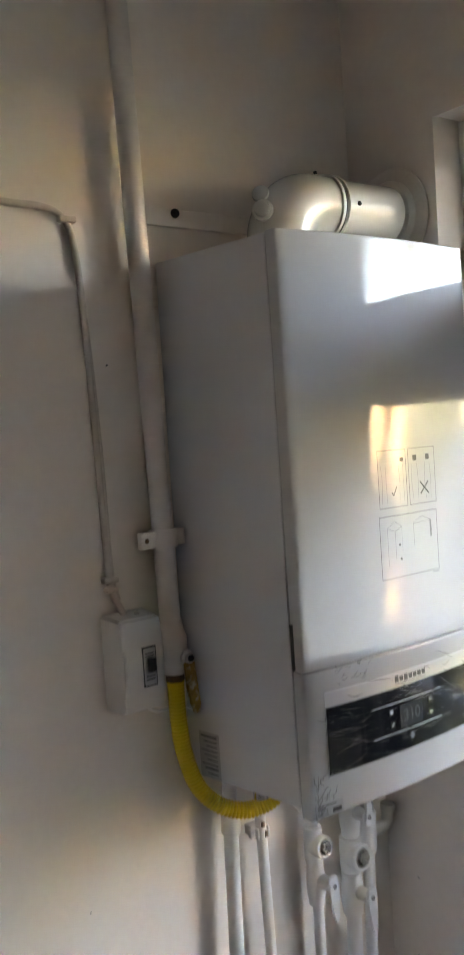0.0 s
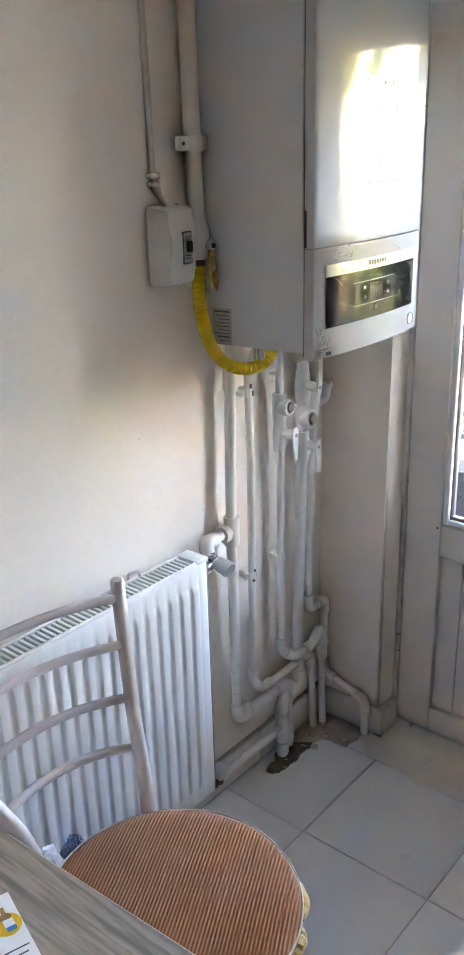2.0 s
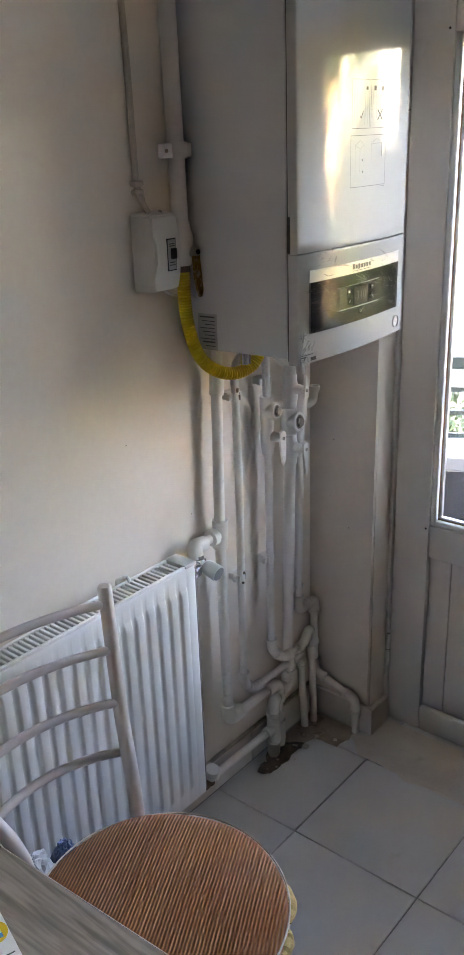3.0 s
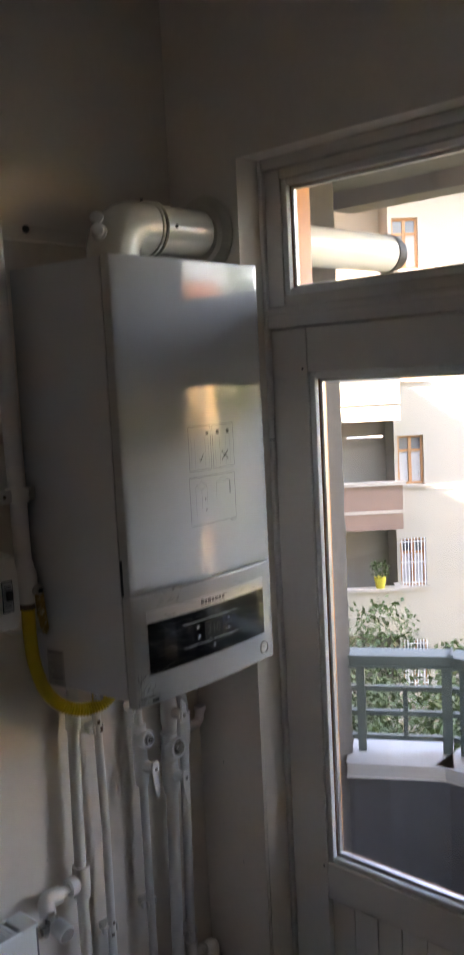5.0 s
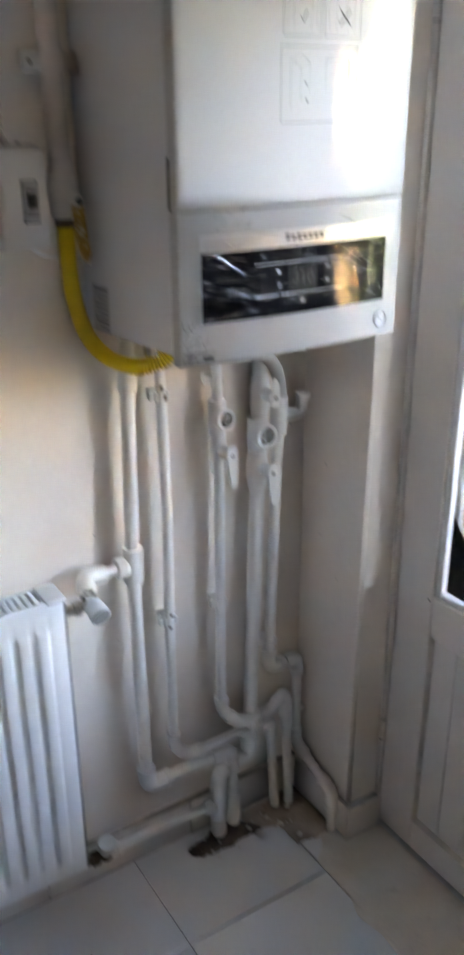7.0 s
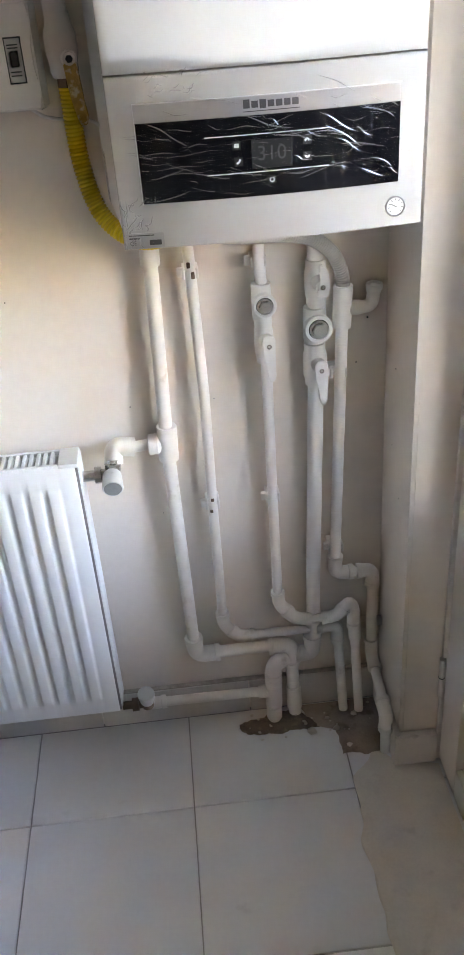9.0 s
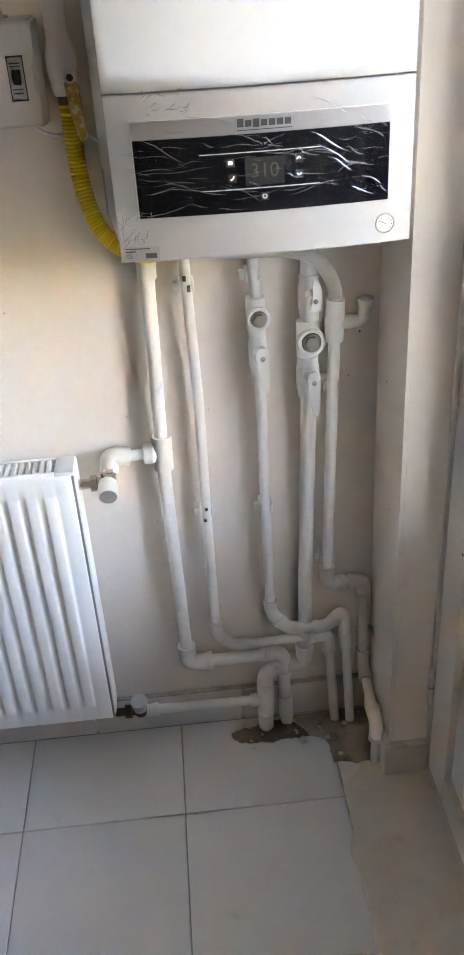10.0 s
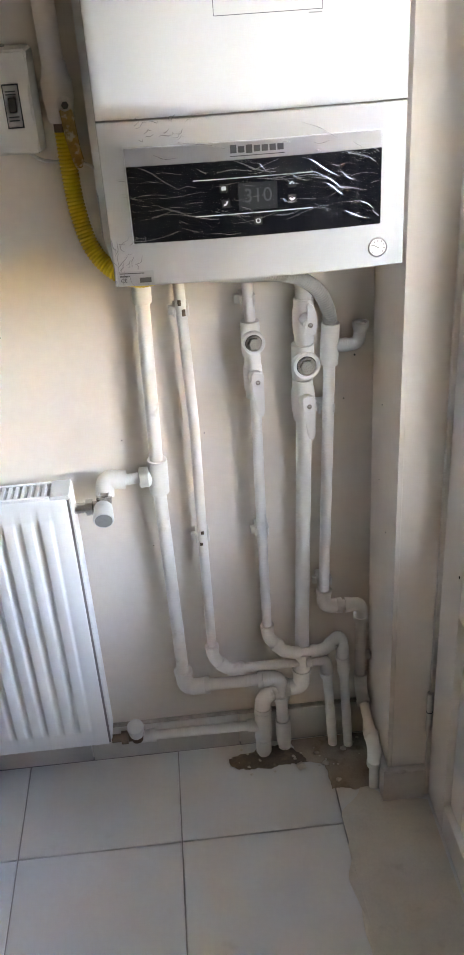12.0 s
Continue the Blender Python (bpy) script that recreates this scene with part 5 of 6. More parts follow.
# ---- radiator ----
def radiator():
    x0, x1, y0, y1, z0, z1 = -0.30, 0.880, 1.256, 1.326, 0.133, 0.745
    r = thing("panel_radiator", ((x0 + x1) / 2, WY, z0), "white steel panel radiator with vertical flutes on the wall", "radiator")
    pitch, margin = 0.0333, 0.028
    n = int((x1 - x0 - 2 * margin) / pitch)
    left = x1 - margin - n * pitch

    def shape(x):
        if x < left or x > left + n * pitch:
            return 0.0
        s = ((x - left) / pitch) % 1
        k = max(0.0, min(1.0, (0.5 - abs(s - 0.5) - 0.07) / 0.20))
        return k * k * (3 - 2 * k)
    xs = [x0, x0 + 0.004] + [left - 0.004] + [left + pitch * (k + q) for k in range(n) for q in (0.0, 0.08, 0.13, 0.18, 0.23, 0.28, 0.50, 0.72, 0.77, 0.82, 0.87, 0.92)] + [left + n * pitch, x1 - 0.004, x1]
    zs = [(z0, 0), (z0 + 0.004, 0), (z0 + 0.040, 0), (z0 + 0.046, 0.35), (z0 + 0.054, 0.8), (z0 + 0.064, 1), (z1 - 0.064, 1), (z1 - 0.054, 0.8), (z1 - 0.046, 0.35), (z1 - 0.040, 0), (z1 - 0.004, 0), (z1, 0)]
    own = bmesh.new()
    rows = []
    for z, k in zs:
        rim = 0.004 if z in (z0, z1) else 0
        rows.append([own.verts.new((x, y0 + 0.006 - 0.0070 * shape(x) * k + (0.004 if (rim or x in (x0, x1)) else 0), z)) for x in xs])
    for a, b in zip(rows, rows[1:]):
        for k in range(len(xs) - 1):
            own.faces.new((a[k], a[k + 1], b[k + 1], b[k]))
    part("front_panel", own, M_RAD, r, smooth=60)
    part("rear_panel", box((x0, y1 - 0.012, z0), (x1, y1, z1 - 0.004), 0.004), M_RAD, r)
    part("panel_back", box((x0 + 0.002, y0 + 0.011, z0 + 0.002), (x1 - 0.002, y0 + 0.018, z1 - 0.004), 0.002), M_RAD, r)
    part("convector", box((x0 + 0.03, y0 + 0.02, z0 + 0.02), (x1 - 0.03, y1 - 0.014, z1 - 0.03)), M_RADIN, r, "dark fin block inside")
    for xx in (x0, x1):
        s = -1 if xx == x0 else 1
        part("side_cover", box((xx - 0.003 + s * 0.004, y0 + 0.0155, z0 + 0.006), (xx + 0.003 + s * 0.004, y1, z1 + 0.001), 0.002), M_RAD, r)
        part("side_seam", box((xx - 0.002 + s * 0.002, y0 + 0.0098, z0 + 0.004), (xx + 0.002 + s * 0.002, y0 + 0.0150, z1 - 0.005)), M_RADIN, r)
        part("end_cap", box((xx - (0.03 if s > 0 else -0.004), y0 + 0.008, z1 - 0.004), (xx + (0.006 if s > 0 else 0.03), y1, z1 + 0.006), 0.003), M_RAD, r)
    part("grille_rim", box((x0 + 0.03, y0 + 0.009, z1 - 0.006), (x1 - 0.03, y0 + 0.017, z1 + 0.005), 0.002), M_RAD, r)
    part("grille_rim", box((x0 + 0.03, y1 - 0.008, z1 - 0.006), (x1 - 0.03, y1, z1 + 0.005), 0.002), M_RAD, r)
    bm = box((-0.0035, y0 + 0.017, z1 - 0.008), (0.0035, y1 - 0.008, z1 + 0.004), 0.0012, segs=1)
    bmesh.ops.translate(bm, verts=bm.verts, vec=-HOME[r])
    slat = mesh_of("slat", bm, M_RAD, 30)
    k = 0
    x = x0 + 0.038
    while x < x1 - 0.034:
        s = new("slat", slat)
        s.parent = r
        s.location = (x, 0, 0)
        HOME[s] = HOME[r]
        x += 0.0125
    hook = part("bracket_hook", tube(fillet([(0.712, y1 + 0.004, z1 - 0.01), (0.712, y1 + 0.004, z1 + 0.013), (0.735, y1 - 0.004, z1 + 0.014), (0.735, y1 - 0.008, z1 + 0.002)], 0.006), 0.004, segs=10), M_RAD, r)
    # top valve
    v = thing("radiator_valve", (0.93, 1.30, 0.68), "chromed radiator valve with a white knob and grey face", "valve", "radiator valves")
    part("union", turned((0.884, 1.298, 0.702), (1, 0, 0), [(0, 0.010), (0.025, 0.010), (0.025, 0.0155), (0.037, 0.0155), (0.038, 0.011), (0.055, 0.010)], 16), M_CHROME, v, smooth=25)
    part("body", turned((0.941, 1.302, 0.690), (0.08, 0.25, 1), [(0, 0.0115), (0.010, 0.0125), (0.018, 0.0150), (0.028, 0.0150), (0.030, 0.011), (0.036, 0.011)], 18), M_CHROME, v)
    part("elbow", rings(fillet([(0.944, 1.316, 0.712), (0.947, 1.328, 0.742), (0.985, 1.331, 0.7345)], 0.02, 8), [0.0175] * 11, 20), M_PIPE, v, "white painted plastic elbow", smooth=60)
    kn = part("knob", turned((0.941, 1.292, 0.708), (0.03, -0.97, -0.24), [(0, 0.011), (0.006, 0.0165), (0.012, 0.0175), (0.040, 0.0190), (0.042, 0.0180)], 24), M_VALVEHEAD, v, "white plastic knob")
    part("knob_face", turned(Vector((0.941, 1.292, 0.708)) + Vector((0.03, -0.97, -0.24)).normalized() * 0.0405, (0.03, -0.97, -0.24), [(0, 0.0165), (0.0022, 0.0160)], 24), M_CAPGREY, kn)
    # lower lockshield valve
    w = thing("radiator_valve", (0.93, 1.30, 0.10), "lower radiator valve with a clear white cap", "valve", "radiator valves")
    part("union", turned((0.882, 1.300, 0.112), (1, 0, 0), [(0, 0.009), (0.021, 0.009), (0.021, 0.0145), (0.035, 0.0145), (0.036, 0.010), (0.050, 0.010)], 16), M_BROWN, w, smooth=25)
    part("body", turned((0.936, 1.304, 0.098), (0, 0, 1), [(0, 0.0125), (0.008, 0.0135), (0.014, 0.012), (0.022, 0.012), (0.026, 0.010)], 18), M_BROWN, w)
    part("cap", turned((0.936, 1.302, 0.116), (0, -0.30, 1), [(0, 0.0140), (0.003, 0.0155), (0.030, 0.0185), (0.033, 0.0180), (0.0335, 0.014)], 24), M_VALVEHEAD, w, "cloudy white plastic cap")


radiator()


# ---- chair ----
def chair():
    c = thing("kitchen_chair", (0.350, 0.882, 0.0), "pale metal kitchen chair with a round corduroy seat", "chair")
    cx, cy, R = 0.350, 0.882, 0.205
    prof = [(0.0, R * 0.90), (0.004, R * 0.985), (0.012, R * 1.0), (0.026, R * 1.005), (0.038, R * 0.985), (0.046, R * 0.94), (0.052, R * 0.82), (0.056, R * 0.6), (0.058, R * 0.3), (0.0585, 0.002)]
    seat = turned((cx, cy, 0.434), (0, 0, 1), prof, 64)
    for v in seat.verts:
        if v.co.z > 0.466:
            v.co.z += 0.004 * noise.noise((v.co.x * 9, v.co.y * 9, 1))
    st = part("seat", seat, M_CORD, c, "worn brown corduroy round seat pad", smooth=60)
    # piping and torn foam at the rim
    ring = [(cx + (R + 0.0005) * math.cos(a), cy + (R + 0.0005) * math.sin(a), 0.4705 + 0.001 * math.sin(5 * a)) for a in [2 * math.pi * k / 72 for k in range(73)]]
    part("piping", rings(ring, [0.0016] * 73, 8), M_EDGE, st, "pale worn piping")
    for a0, a1, z in ((-58, -36, 0.456), (-76, -60, 0.449)):
        pts = [(cx + R * 1.0 * math.cos(radians(a0 + (a1 - a0) * k / 10)), cy + R * 1.0 * math.sin(radians(a0 + (a1 - a0) * k / 10)), z + 0.003 * math.sin(k * 1.7)) for k in range(11)]
        part("torn_foam", rings(pts, [0.003 + 0.010 * math.sin(math.pi * k / 10) for k in range(11)], 10), M_FOAM, st, "torn edge showing yellow foam")
    part("seat_frame", rings([(cx + 0.17 * math.cos(a), cy + 0.17 * math.sin(a), 0.424) for a in [2 * math.pi * k / 40 for k in range(41)]], [0.010] * 41, 10), M_CHAIR, c)
    # back posts, splayed
    r_low, r_top = Vector((0.468, 1.052, 0.45)), Vector((0.572, 1.206, 0.842))
    l_low, l_top = Vector((0.262, 1.098, 0.45)), Vector((0.150, 1.236, 0.850))
    for lo, hi, foot in ((r_low, r_top, (0.49, 1.09, 0.0)), (l_low, l_top, (0.235, 1.13, 0.0))):
        pts = smooth_line([foot, lo, (lo + hi) / 2 + Vector((0, 0.004, 0)), hi], 10)
        k = len(pts)
        pst = part("back_post", rings(pts + [pts[-1] + Vector((0, 0, 0.004)), pts[-1] + Vector((0, 0, 0.006))], [0.0135] * k + [0.011, 0.005], 18), M_CHAIR, c, smooth=60)
    for s in (0.93, 0.735, 0.515, 0.31):
        a, b = r_low.lerp(r_top, s), l_low.lerp(l_top, s)
        mid = (a + b) / 2 + Vector((0.012, 0.062, 0.012))
        pts = [a * (1 - t) ** 2 + mid * 2 * t * (1 - t) + b * t * t for t in [k / 20 for k in range(21)]]
        part("back_rail", rings(pts, [0.0085] * 21, 14), M_CHAIR, c, smooth=60)
    for fx, fy, tx, ty in ((0.20, 0.70, 0.235, 0.755), (0.50, 0.71, 0.46, 0.755)):
        part("leg", tube([(fx, fy, 0.0), (tx, ty, 0.424)], 0.0125, segs=16), M_CHAIR, c)


chair()


# ---- table and packet ----
def table():
    t = thing("kitchen_table", (-0.22, 0.62, 0.0), "grey oak laminate kitchen table with a pale edge", "table")
    turn = Matrix.Translation((0.120, 0.80, 0)) @ pose(0, 0, 0, 0, 0, 3.0)

    def put(bm):
        bmesh.ops.transform(bm, matrix=turn, verts=bm.verts)
        return bm
    part("tabletop", put(box((-0.70, -0.62, 0.728), (-0.0012, 0.36, 0.750), 0.0008)), M_TABLE, t)
    part("edge_band", put(box((-0.0012, -0.62, 0.7285), (0.0, 0.36, 0.7502))), M_EDGE, t)
    part("edge_band", put(box((-0.70, 0.36, 0.7285), (-0.0012, 0.3612, 0.7498))), M_EDGE, t)
    for x in (-0.64, -0.09):
        for y in (-0.55, 0.29):
            part("leg", put(box((x - 0.02, y - 0.02, 0.0), (x + 0.02, y + 0.02, 0.727), 0.003)), M_CHAIR, t)
    p = thing("paper_packet", (0.02, 0.80, 0.7505), "white printed packet with a yellow spot on the table", "packet")
    m = Matrix.Translation((0.051, 0.851, 0.7505)) @ pose(0, 0, 0, 0, 0, PK_TURN)

    def lay(bm):
        bmesh.ops.transform(bm, matrix=m, verts=bm.verts)
        return bm

    def sheet(u, v):
        x, y = -0.10 * u, -0.16 * v
        return Vector((x, y, 0.004 + 0.004 * math.sin(math.pi * u) * math.sin(math.pi * min(1, v * 1.2)) + 0.0012 * noise.noise((x * 60, y * 60, 2))))
    s = grid_mesh(16, 24, sheet)
    ext = bmesh.ops.extrude_face_region(s, geom=list(s.faces))
    bmesh.ops.translate(s, verts=[g for g in ext["geom"] if isinstance(g, bmesh.types.BMVert)], vec=(0, 0, -0.003))
    part("packet", lay(s), M_PAPER, p, smooth=50)

    def flat(x0, x1, y0, y1, z):
        return box((x0, y0, z), (x1, y1, z + 0.0006))
    part("yellow_spot", lay(turned((-0.018, -0.050, 0.0080), (0, 0, 1), [(0, 0.0165), (0.0008, 0.0165)], 30)), M_YSPOT, p)
    part("tan_shape", lay(turned((-0.017, -0.040, 0.0089), (0, 0, 1), [(0, 0.007), (0.0006, 0.007)], 14)), M_TAN, p)
    part("tan_shape", lay(box((-0.0195, -0.040, 0.0090), (-0.0145, -0.024, 0.0095))), M_TAN, p)
    part("white_print", lay(box((-0.022, -0.055, 0.0096), (-0.010, -0.044, 0.0100))), M_PRINT, p)
    part("blue_print", lay(box((-0.021, -0.062, 0.0097), (-0.010, -0.0555, 0.0101))), M_BLUE, p)
    for k in range(5):
        part("print_bar", lay(flat(-0.075, -0.042 + 0.006 * (k % 2), -0.085 - 0.008 * k, -0.0825 - 0.008 * k, 0.0075)), M_LOGO, p)
    part("print_bar", lay(flat(-0.080, -0.030, -0.019, -0.017, 0.0072)), M_REDINK, p)
    for k in range(4):
        part("print_bar", lay(flat(-0.078, -0.028 - 0.008 * (k % 2), -0.0245 - 0.0045 * k, -0.0232 - 0.0045 * k, 0.0082)), M_LOGO, p)
    for k in range(5):
        part("print_bar", lay(flat(-0.036, -0.006 - 0.004 * (k % 3), -0.088 - 0.009 * k, -0.0865 - 0.009 * k, 0.0078)), M_LOGO, p)


PK_TURN = -17.0
table()


# ---- bag behind the chair ----
def carrier_bag():
    b = thing("carrier_bag", (0.335, 1.165, 0.0), "crumpled white and blue plastic bag behind the chair", "bag")
    for name, m, cx, w, d, top, seed in (("white_bag", M_BAGW, 0.315, 0.055, 0.045, 0.425, 1), ("blue_bag", M_BAGB, 0.385, 0.042, 0.040, 0.405, 7)):
        own = bmesh.new()
        bmesh.ops.create_icosphere(own, subdivisions=5, radius=1)
        for v in own.verts:
            q = v.co.copy()
            k = 1 + 0.35 * abs(noise.noise(q * 2.3 + Vector((seed, 0, 0)))) + 0.40 * (abs(noise.noise(q * 6 + Vector((0, seed, 0)))) - 0.2) + 0.14 * noise.noise(q * 13)
            v.co = Vector((cx + q.x * w * k, 1.165 + q.y * d * k, max(0.0, top / 2 + q.z * top / 2 * (0.9 + 0.12 * k))))
        part(name, own, m, b, smooth=30)


carrier_bag()


# ---- balcony ----
solid("balcony_floor", box((OUT, -0.75, -0.25), (2.46, 1.42, -0.06)), M_CONCRETE, "weathered concrete balcony floor", "floor", kind="structure")
solid("balcony_soffit", join(prism([(OUT + 0.001, 1.70), (2.70, 1.70), (2.70, 1.15), (2.46, 0.75), (2.30, 0.10), (OUT + 0.001, 0.10)], 'z', 2.41, 2.58), box((2.58, 1.16, 2.352), (2.695, 1.70, 2.409))), M_CONCRETE, "rough concrete underside of the balcony above", "ceiling", kind="structure")
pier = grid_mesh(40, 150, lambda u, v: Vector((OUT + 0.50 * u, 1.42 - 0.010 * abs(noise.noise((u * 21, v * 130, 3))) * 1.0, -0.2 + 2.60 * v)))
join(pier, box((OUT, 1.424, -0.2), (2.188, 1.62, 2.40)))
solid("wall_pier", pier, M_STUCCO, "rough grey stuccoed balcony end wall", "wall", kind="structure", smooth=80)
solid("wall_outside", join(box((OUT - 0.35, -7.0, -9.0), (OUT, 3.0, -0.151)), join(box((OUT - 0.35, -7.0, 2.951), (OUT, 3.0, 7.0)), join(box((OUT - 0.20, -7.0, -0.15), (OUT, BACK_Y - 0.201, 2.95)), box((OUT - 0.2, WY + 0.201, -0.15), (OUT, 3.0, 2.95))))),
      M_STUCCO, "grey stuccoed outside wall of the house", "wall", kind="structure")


def railing():
    a, b, c = Vector((2.20, 1.44, 0)), Vector((2.36, 1.16, 0)), Vector((2.36, -0.70, 0))
    par = thing("parapet", (2.36, 0.0, -0.06), "dark grey balcony parapet with pale stone coping", "parapet", kind="structure")
    for p, q in ((a, b), (b, c), (c, Vector((OUT + 0.002, -0.70, 0)))):
        d = (q - p).normalized()
        nrm = Vector((d.y, -d.x, 0))
        if nrm.dot(Vector((1.9, 0.6, 0)) - p) < 0:
            nrm = -nrm

        def slab(w0, w1, z0, z1, s0=0.0, s1=None):
            s1 = (q - p).length if s1 is None else s1
            o = bmesh.new()
            bmesh.ops.create_cube(o, size=1)
            for v in o.verts:
                s, w, z = s0 + (v.co.x + 0.5) * (s1 - s0), w0 + (v.co.y + 0.5) * (w1 - w0), z0 + (v.co.z + 0.5) * (z1 - z0)
                v.co = p + d * s + nrm * w + Vector((0, 0, z))
            return o
        part("parapet_wall", slab(-0.08, 0.05, -0.06, 0.545), M_PARAPET, par)
        ln, s = (q - p).length, 0.0
        while s < ln - 0.01:
            e = min(s + 0.34, ln)
            cp = slab(-0.11, 0.10, 0.546, 0.592, s + 0.0015, e - 0.0015)
            bmesh.ops.bevel(cp, geom=list(cp.edges), offset=0.004, segments=2, affect='EDGES')
            part("coping_stone", cp, M_COPING, par)
            s = e
        r = thing("balcony_railing", p + Vector((0, 0, 0.59)), "grey-green painted iron balcony railing", "railing", "balcony railings", "structure")
        top = slab(-0.045, 0.025, 0.872, 0.912)
        bmesh.ops.bevel(top, geom=list(top.edges), offset=0.006, segments=2, affect='EDGES')
        part("handrail", top, M_RAIL, r)
        for z in (0.795, 0.715, 0.635):
            part("bar", slab(-0.018, -0.002, z - 0.008, z + 0.008), M_RAIL, r)
        s = 0.05
        while s < ln:
            part("upright", slab(-0.017, -0.003, 0.630, 0.80, s - 0.007, s + 0.007), M_RAIL, r)
            s += 0.13
        part("post", slab(-0.025, 0.010, 0.59, 0.875, ln - 0.03, ln), M_RAIL, r)
        part("post", slab(-0.022, 0.007, 0.59, 0.875, 0.03, 0.055), M_RAIL, r)


railing()


# ---- outside: ground, houses, trees ----
solid("ground", box((OUT + 0.02, -160, -9.4), (400, 300, -9.0)), M_GROUND, "garden ground between the houses", "ground", kind="structure")


def house(origin, forward, name, label, wall_m, storeys, wing, width, windows, roof_m):
    """A far house: u runs to the right along its front, w away from the viewer."""
    n = Vector((forward[0], forward[1], 0)).normalized()
    t = Vector((n.y, -n.x, 0))
    o = Vector(origin)

    def bx(u0, u1, w0, w1, z0, z1):
        own = bmesh.new()
        bmesh.ops.create_cube(own, size=1)
        for v in own.verts:
            u, w, z = u0 + (v.co.x + 0.5) * (u1 - u0), w0 + (v.co.y + 0.5) * (w1 - w0), z0 + (v.co.z + 0.5) * (z1 - z0)
            v.co = o + t * u + n * w + Vector((0, 0, z))
        return own
    h = thing(name, o + Vector((0, 0, -9)), label, "house")
    top = storeys[-1] + 2.6
    part("wall", bx(wing[1], width, 0.25, 9, -9.0, top), wall_m, h)
    # wall front built between the window openings
    cols = sorted(windows)
    u_prev = wing[1]
    for u0, u1 in cols:
        part("wall_front", bx(u_prev, u0, 0, 0.25, -9.0, top), wall_m, h)
        z_prev = -9.0
        for z in storeys:
            part("wall_front", bx(u0, u1, 0, 0.25, z_prev, z), wall_m, h)
            z_prev = z + 1.28
        part("wall_front", bx(u0, u1, 0, 0.25, z_prev, top), wall_m, h)
        u_prev = u1
    part("wall_front", bx(u_prev, width, 0, 0.25, -9.0, top), wall_m, h)
    for k, z in enumerate(storeys):
        for u0, u1 in cols:
            wd = part("window", bx(u0, u1, 0.17, 0.20, z, z + 1.28), M_HGLASS, h)
            um = (u0 + u1) / 2
            for a, b, c, d in ((u0, u0 + 0.06, z, z + 1.28), (u1 - 0.06, u1, z, z + 1.28), (um - 0.04, um + 0.04, z + 0.06, z + 1.22), (u0 + 0.06, u1 - 0.06, z, z + 0.06), (u0 + 0.06, u1 - 0.06, z + 1.22, z + 1.28), (u0 + 0.06, u1 - 0.06, z + 0.86, z + 0.92)):
                part("window_frame", bx(a, b, 0.12, 0.168, c, d), M_HWOOD, wd)
            for a, b in ((u0 + 0.06, um - 0.05), (um + 0.05, u1 - 0.06)):
                part("curtain", bx(a, b, 0.169, 0.1699, z + 0.06, z + 0.86), M_CURTAIN, wd)
            part("window_sill", bx(u0 - 0.08, u1 + 0.08, -0.08, 0.10, z - 0.09, z - 0.002), M_RENDER, wd)
            if k < 2:
                for q in range(8):
                    uu = u0 + (u1 - u0) * (q + 0.5) / 8
                    part("bar", bx(uu - 0.012, uu + 0.012, -0.02, 0.0, z - 0.02, z + 1.30), M_WHITEBAR, wd)
                for zz in (z + 0.1, z + 0.65, z + 1.2):
                    part("bar", bx(u0, u1, -0.018, -0.002, zz - 0.012, zz + 0.012), M_WHITEBAR, wd)
    if wing[1] > wing[0]:
        part("wing_wall", bx(wing[0], wing[1], 1.3, 9, -9.0, top), wall_m, h)
        part("wing_side", bx(wing[0] - 0.2, wing[0], -0.9, 9, -9.0, top), wall_m, h)
        for k, z in enumerate(storeys):
            m = (M_BEIGE, M_BEIGE, M_BRICKRED, wall_m, wall_m)[k]
            z0 = z - 1.02
            bal = part("balcony", bx(wing[0], wing[1] + 0.02, -0.9, -0.72, z0, z0 + 1.14), m, h)
            part("slab", bx(wing[0], wing[1] + 0.02, -0.72, 1.3, z0, z0 + 0.18), wall_m, bal)
            part("cheek", bx(wing[1] - 0.14, wing[1] + 0.021, -0.72, 0.0, z0 + 0.18, z0 + 1.14), m, bal)
            part("coping", bx(wing[0], wing[1] + 0.10, -0.98, -0.66, z0 + 1.14, z0 + 1.22), M_RENDER, bal)
            part("band", bx(wing[0], wing[1] + 0.03, -0.93, -0.9, z0 + 0.42, z0 + 0.50), M_RENDER, bal)
            part("balcony_door", bx(wing[0] + 1.2, wing[0] + 2.4, 1.24, 1.299, z0 + 0.2, z0 + 2.3), M_HGLASS, bal)
    part("roof", bx(wing[0] - 0.8, width + 0.8, -1.3, 9.6, top, top + 0.35), roof_m, h)
    return h, bx


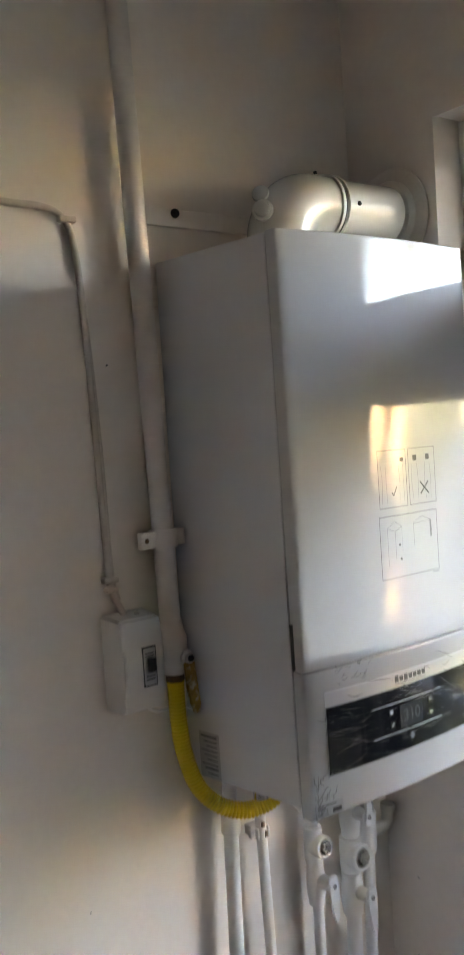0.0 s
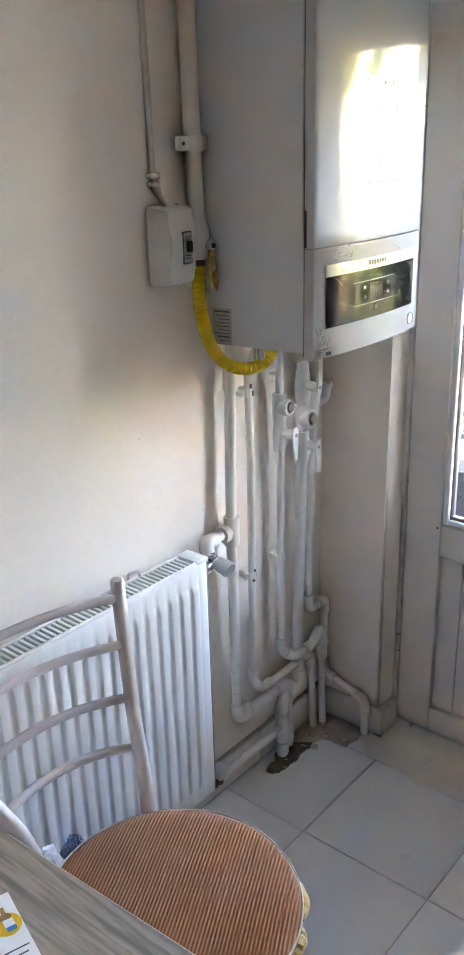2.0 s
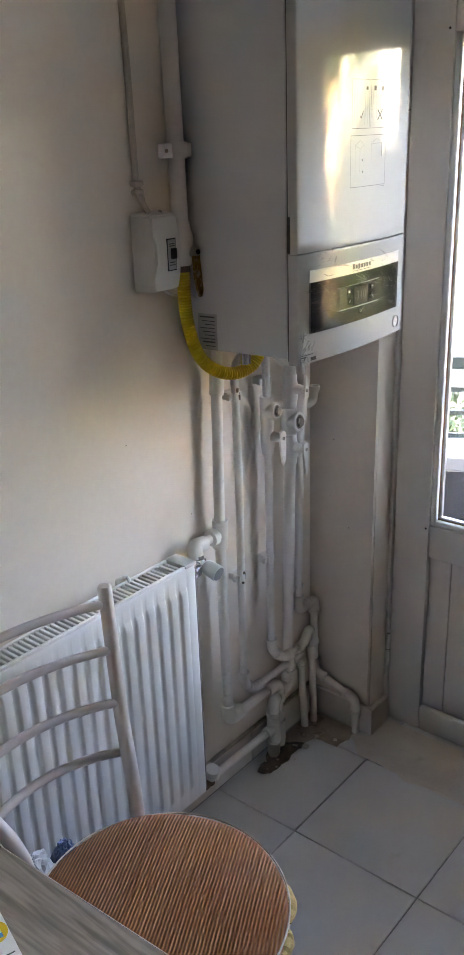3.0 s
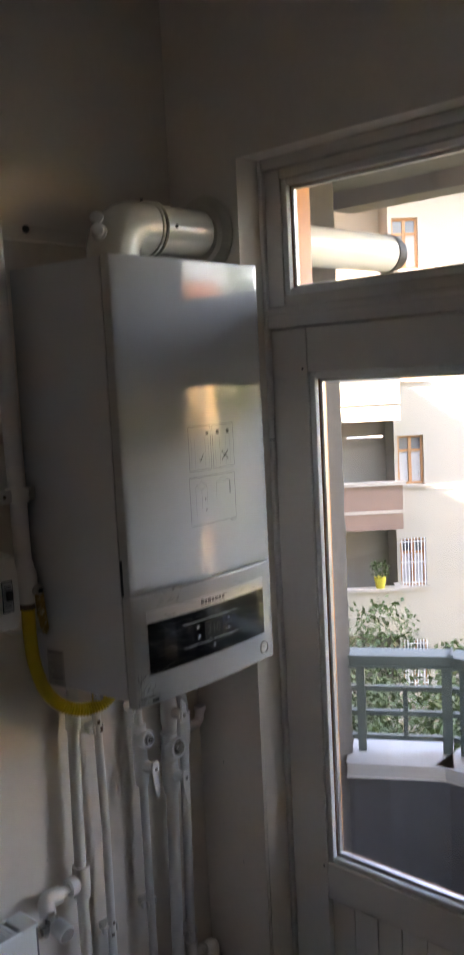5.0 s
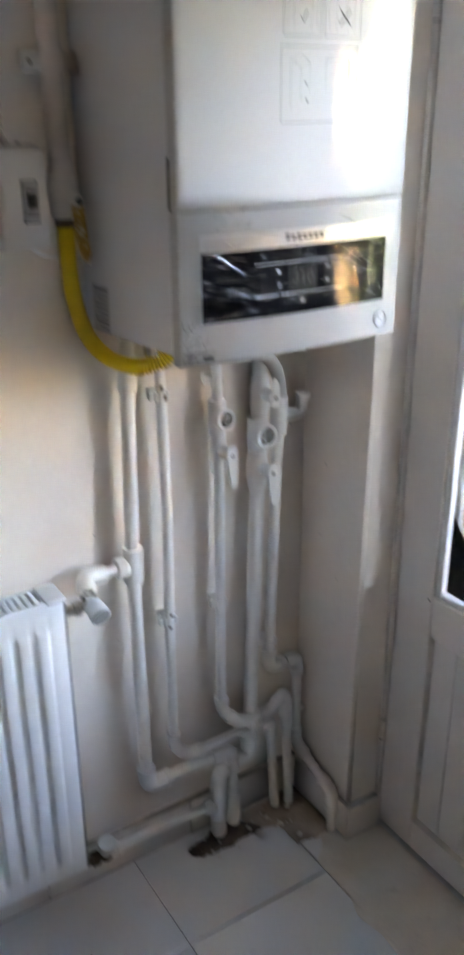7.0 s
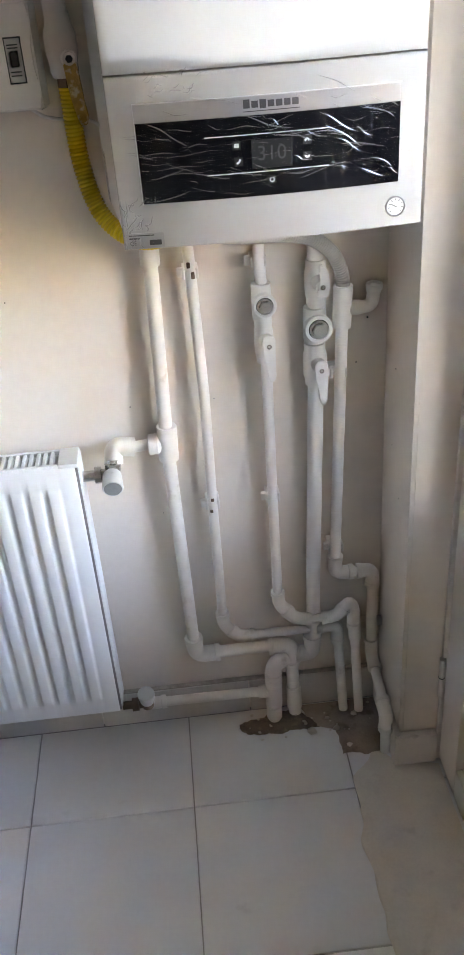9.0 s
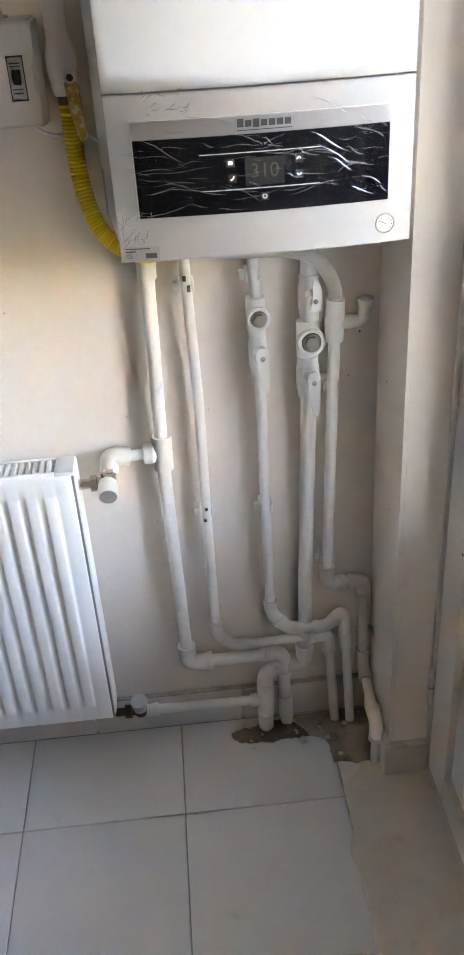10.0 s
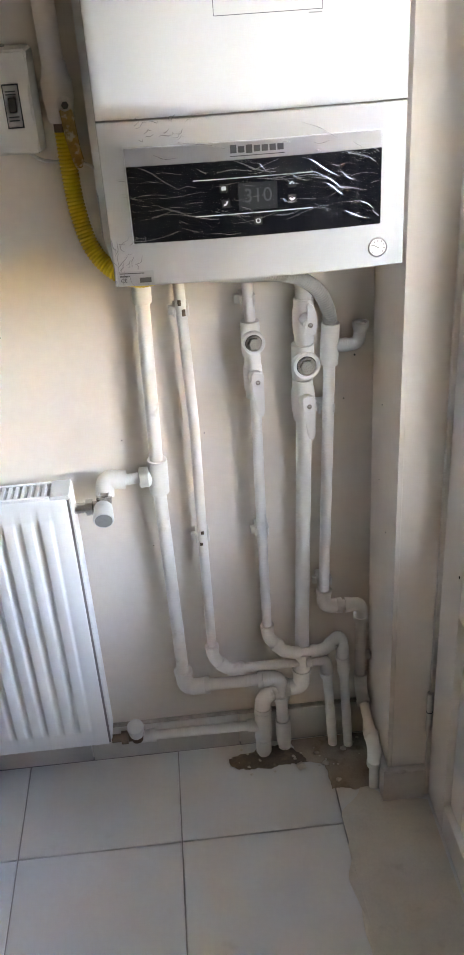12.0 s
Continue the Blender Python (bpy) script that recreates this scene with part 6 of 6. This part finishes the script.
opp, opp_bx = house(Vector((0.74 * 23, 0.673 * 23, 0)), (0.74, 0.673), "apartment_house", "white rendered apartment house with balconies and wooden windows", M_RENDER,
                    [-6.72, -3.95, -1.22, 1.55, 4.33], (0.2, 4.33), 19.0, [(4.42, 5.10), (7.4, 8.6), (11.0, 12.2), (15.0, 16.2)], M_ROOF)
for u in (3.2, 3.55, 3.85):
    part("drying_rack", opp_bx(3.0, 3.9, -0.80, -0.78, 0.20 - 0.05 * u + 0.1, 0.22 - 0.05 * u + 0.1), M_WHITEBAR, opp)
house(Vector((1.3 + 0.643 * 17, 1.1 - 0.766 * 17, 0)), (0.643, -0.766), "apartment_house", "warm yellow rendered apartment house beyond the trees", M_YELLOWHOUSE,
      [-6.7, -4.1, -1.5, 0.75], (-2.85, -2.8), 2.7, [(-2.2, -1.5), (1.1, 1.8)], M_ROOF)


# Out of view: block added so its shadow falls across the opposite house.
row = thing("apartment_house", (-3, 22, -9.0), "unseen tall block added to shade the house opposite", "house")
part("wall", box((-8.0, 3.2, -9.0), (OUT - 0.02, 42, 13.4)), M_STUCCO, row)
part("roof", box((-8.4, 3.2, 13.4), (OUT + 0.3, 42.4, 13.8)), M_ROOF, row)


def plant_pot():
    n, t, o = Vector((0.74, 0.673, 0)).normalized(), Vector((0.673, -0.74, 0)).normalized(), Vector((0.74 * 23, 0.673 * 23, 0))
    base = o + t * 3.72 + n * -0.84 + Vector((0, 0, -3.75))
    p = thing("flower_pot", base, "yellow flower pot with a green plant on a balcony", "plant")
    part("pot", turned(base, (0, 0, 1), [(0, 0.11), (0.26, 0.16), (0.30, 0.16)], 16), M_POT, p)
    part("leaves", leaf_cloud([(base + Vector((0, 0, 0.5)), 0.28)], 160, 0.09, 3), M_LEAF, p, smooth=None)


def leaf_cloud(clumps, per, size, seed):
    """Many small folded leaves scattered in uneven clumps."""
    rs = np.random.RandomState(seed)
    verts, faces = [], []
    for c, r in clumps:
        d = rs.normal(size=(per, 3))
        d /= np.linalg.norm(d, axis=1)[:, None]
        pos = np.array(c) + d * (r * rs.uniform(0.35, 1.08, (per, 1)) ** 0.7) * np.array((1, 1, 0.8))
        for q in pos:
            a, b = rs.normal(size=3), rs.normal(size=3)
            a /= np.linalg.norm(a)
            b -= a * a.dot(b)
            b /= np.linalg.norm(b)
            s = size * rs.uniform(0.6, 1.3)
            k = len(verts)
            verts += [q, q + a * s * 0.5 + b * s * 0.3, q + a * s, q + a * s * 0.5 - b * s * 0.3]
            faces.append((k, k + 1, k + 2, k + 3))
    me = bpy.data.meshes.new("leaves")
    me.from_pydata([tuple(v) for v in verts], [], faces)
    own = bmesh.new()
    own.from_mesh(me)
    bpy.data.meshes.remove(me)
    return own


plant_pot()


def tree(x, y, height, spread, seed, leaf=0.16, count=70):
    rnd = random.Random(seed)
    base = Vector((x, y, -9.0))
    t = thing("tree", base, "leafy green garden tree below the balcony", "tree", "garden trees")
    h = height
    trunk = [(base + Vector((0.15 * math.sin(k * 0.9 + seed), 0.12 * math.cos(k * 0.7 + seed), h * 0.62 * k / 6))) for k in range(7)]
    bm = rings(trunk, [0.17 * (1 - 0.09 * k) for k in range(7)], 10)
    clumps = []
    for k in range(11):
        a = 2.4 * k + seed
        s = trunk[2 + k % 5]
        e = base + Vector((spread * rnd.uniform(0.4, 0.85) * math.cos(a), spread * rnd.uniform(0.4, 0.85) * math.sin(a), h * rnd.uniform(0.55, 0.93)))
        mid = (s + e) / 2 + Vector((0, 0, 0.3))
        rings([s, mid, e], [0.07, 0.045, 0.015], 7, bm)
        clumps.append((e, spread * rnd.uniform(0.28, 0.46)))
        clumps.append((mid + Vector((rnd.uniform(-0.4, 0.4), rnd.uniform(-0.4, 0.4), 0.2)), spread * rnd.uniform(0.2, 0.34)))
    for k in range(14):
        a, rr = rnd.uniform(0, 6.28), spread * rnd.uniform(0.2, 1.0)
        clumps.append((base + Vector((rr * math.cos(a), rr * math.sin(a), h * rnd.uniform(0.5, 1.0))), spread * rnd.uniform(0.14, 0.30)))
    part("trunk", bm, M_BARK, t, smooth=60)
    part("crown", leaf_cloud(clumps, count, leaf, seed), M_LEAF, t, smooth=None)


tree(10.0, 7.0, 6.2, 2.7, 2, 0.10, 420)
tree(13.0, 7.6, 5.9, 2.9, 5, 0.12, 380)
tree(10.5, 3.6, 6.1, 2.6, 9, 0.10, 400)
tree(12.6, -3.2, 13.2, 2.3, 4, 0.20, 170)
tree(11.9, -5.2, 13.6, 2.4, 6, 0.18, 190)
tree(11.6, -7.6, 12.6, 1.9, 8, 0.18, 170)
tree(9.3, -7.6, 9.8, 1.9, 21, 0.14, 240)
tree(7.4, -9.4, 9.9, 1.9, 23, 0.14, 240)
tree(8.3, -8.4, 9.6, 1.7, 27, 0.14, 220)


# ---- floor tiles, laid last ----
def lay_tiles():
    T, J = 0.337, 0.0024
    gx, gy = 1.018, 1.104
    kinds = {}

    def tile(x0, x1, y0, y1):
        w, d = round(x1 - x0, 4), round(y1 - y0, 4)
        if (w, d) not in kinds:
            bm = bmesh.new()
            hw, hd, e = w / 2, d / 2, 0.0012
            lo = [bm.verts.new((sx * hw, sy * hd, -0.008)) for sx, sy in ((-1, -1), (1, -1), (1, 1), (-1, 1))]
            mi = [bm.verts.new((sx * hw, sy * hd, -0.0012)) for sx, sy in ((-1, -1), (1, -1), (1, 1), (-1, 1))]
            hi = [bm.verts.new((sx * (hw - e), sy * (hd - e), 0.0)) for sx, sy in ((-1, -1), (1, -1), (1, 1), (-1, 1))]
            for a, b in ((lo, mi), (mi, hi)):
                for k in range(4):
                    bm.faces.new((a[k], a[(k + 1) % 4], b[(k + 1) % 4], b[k]))
            bm.faces.new(hi)
            kinds[(w, d)] = mesh_of("tile", bm, M_TILE, None)
        ob = new("tile", kinds[(w, d)])
        ob.parent = floor
        ob.location = ((x0 + x1) / 2, (y0 + y1) / 2, 0.0)

    for i in range(-14, 3):
        for j in range(-11, 2):
            x0, x1 = gx + i * T + J / 2, gx + (i + 1) * T - J / 2
            y0, y1 = gy + (j - 1) * T + J / 2, gy + j * T - J / 2
            x0, x1 = max(x0, BACK_X), min(x1, WX + 0.13)
            y0, y1 = max(y0, BACK_Y), min(y1, WY - 0.014)
            if x1 - x0 > 0.02 and y1 - y0 > 0.02:
                tile(x0, x1, y0, y1)


lay_tiles()
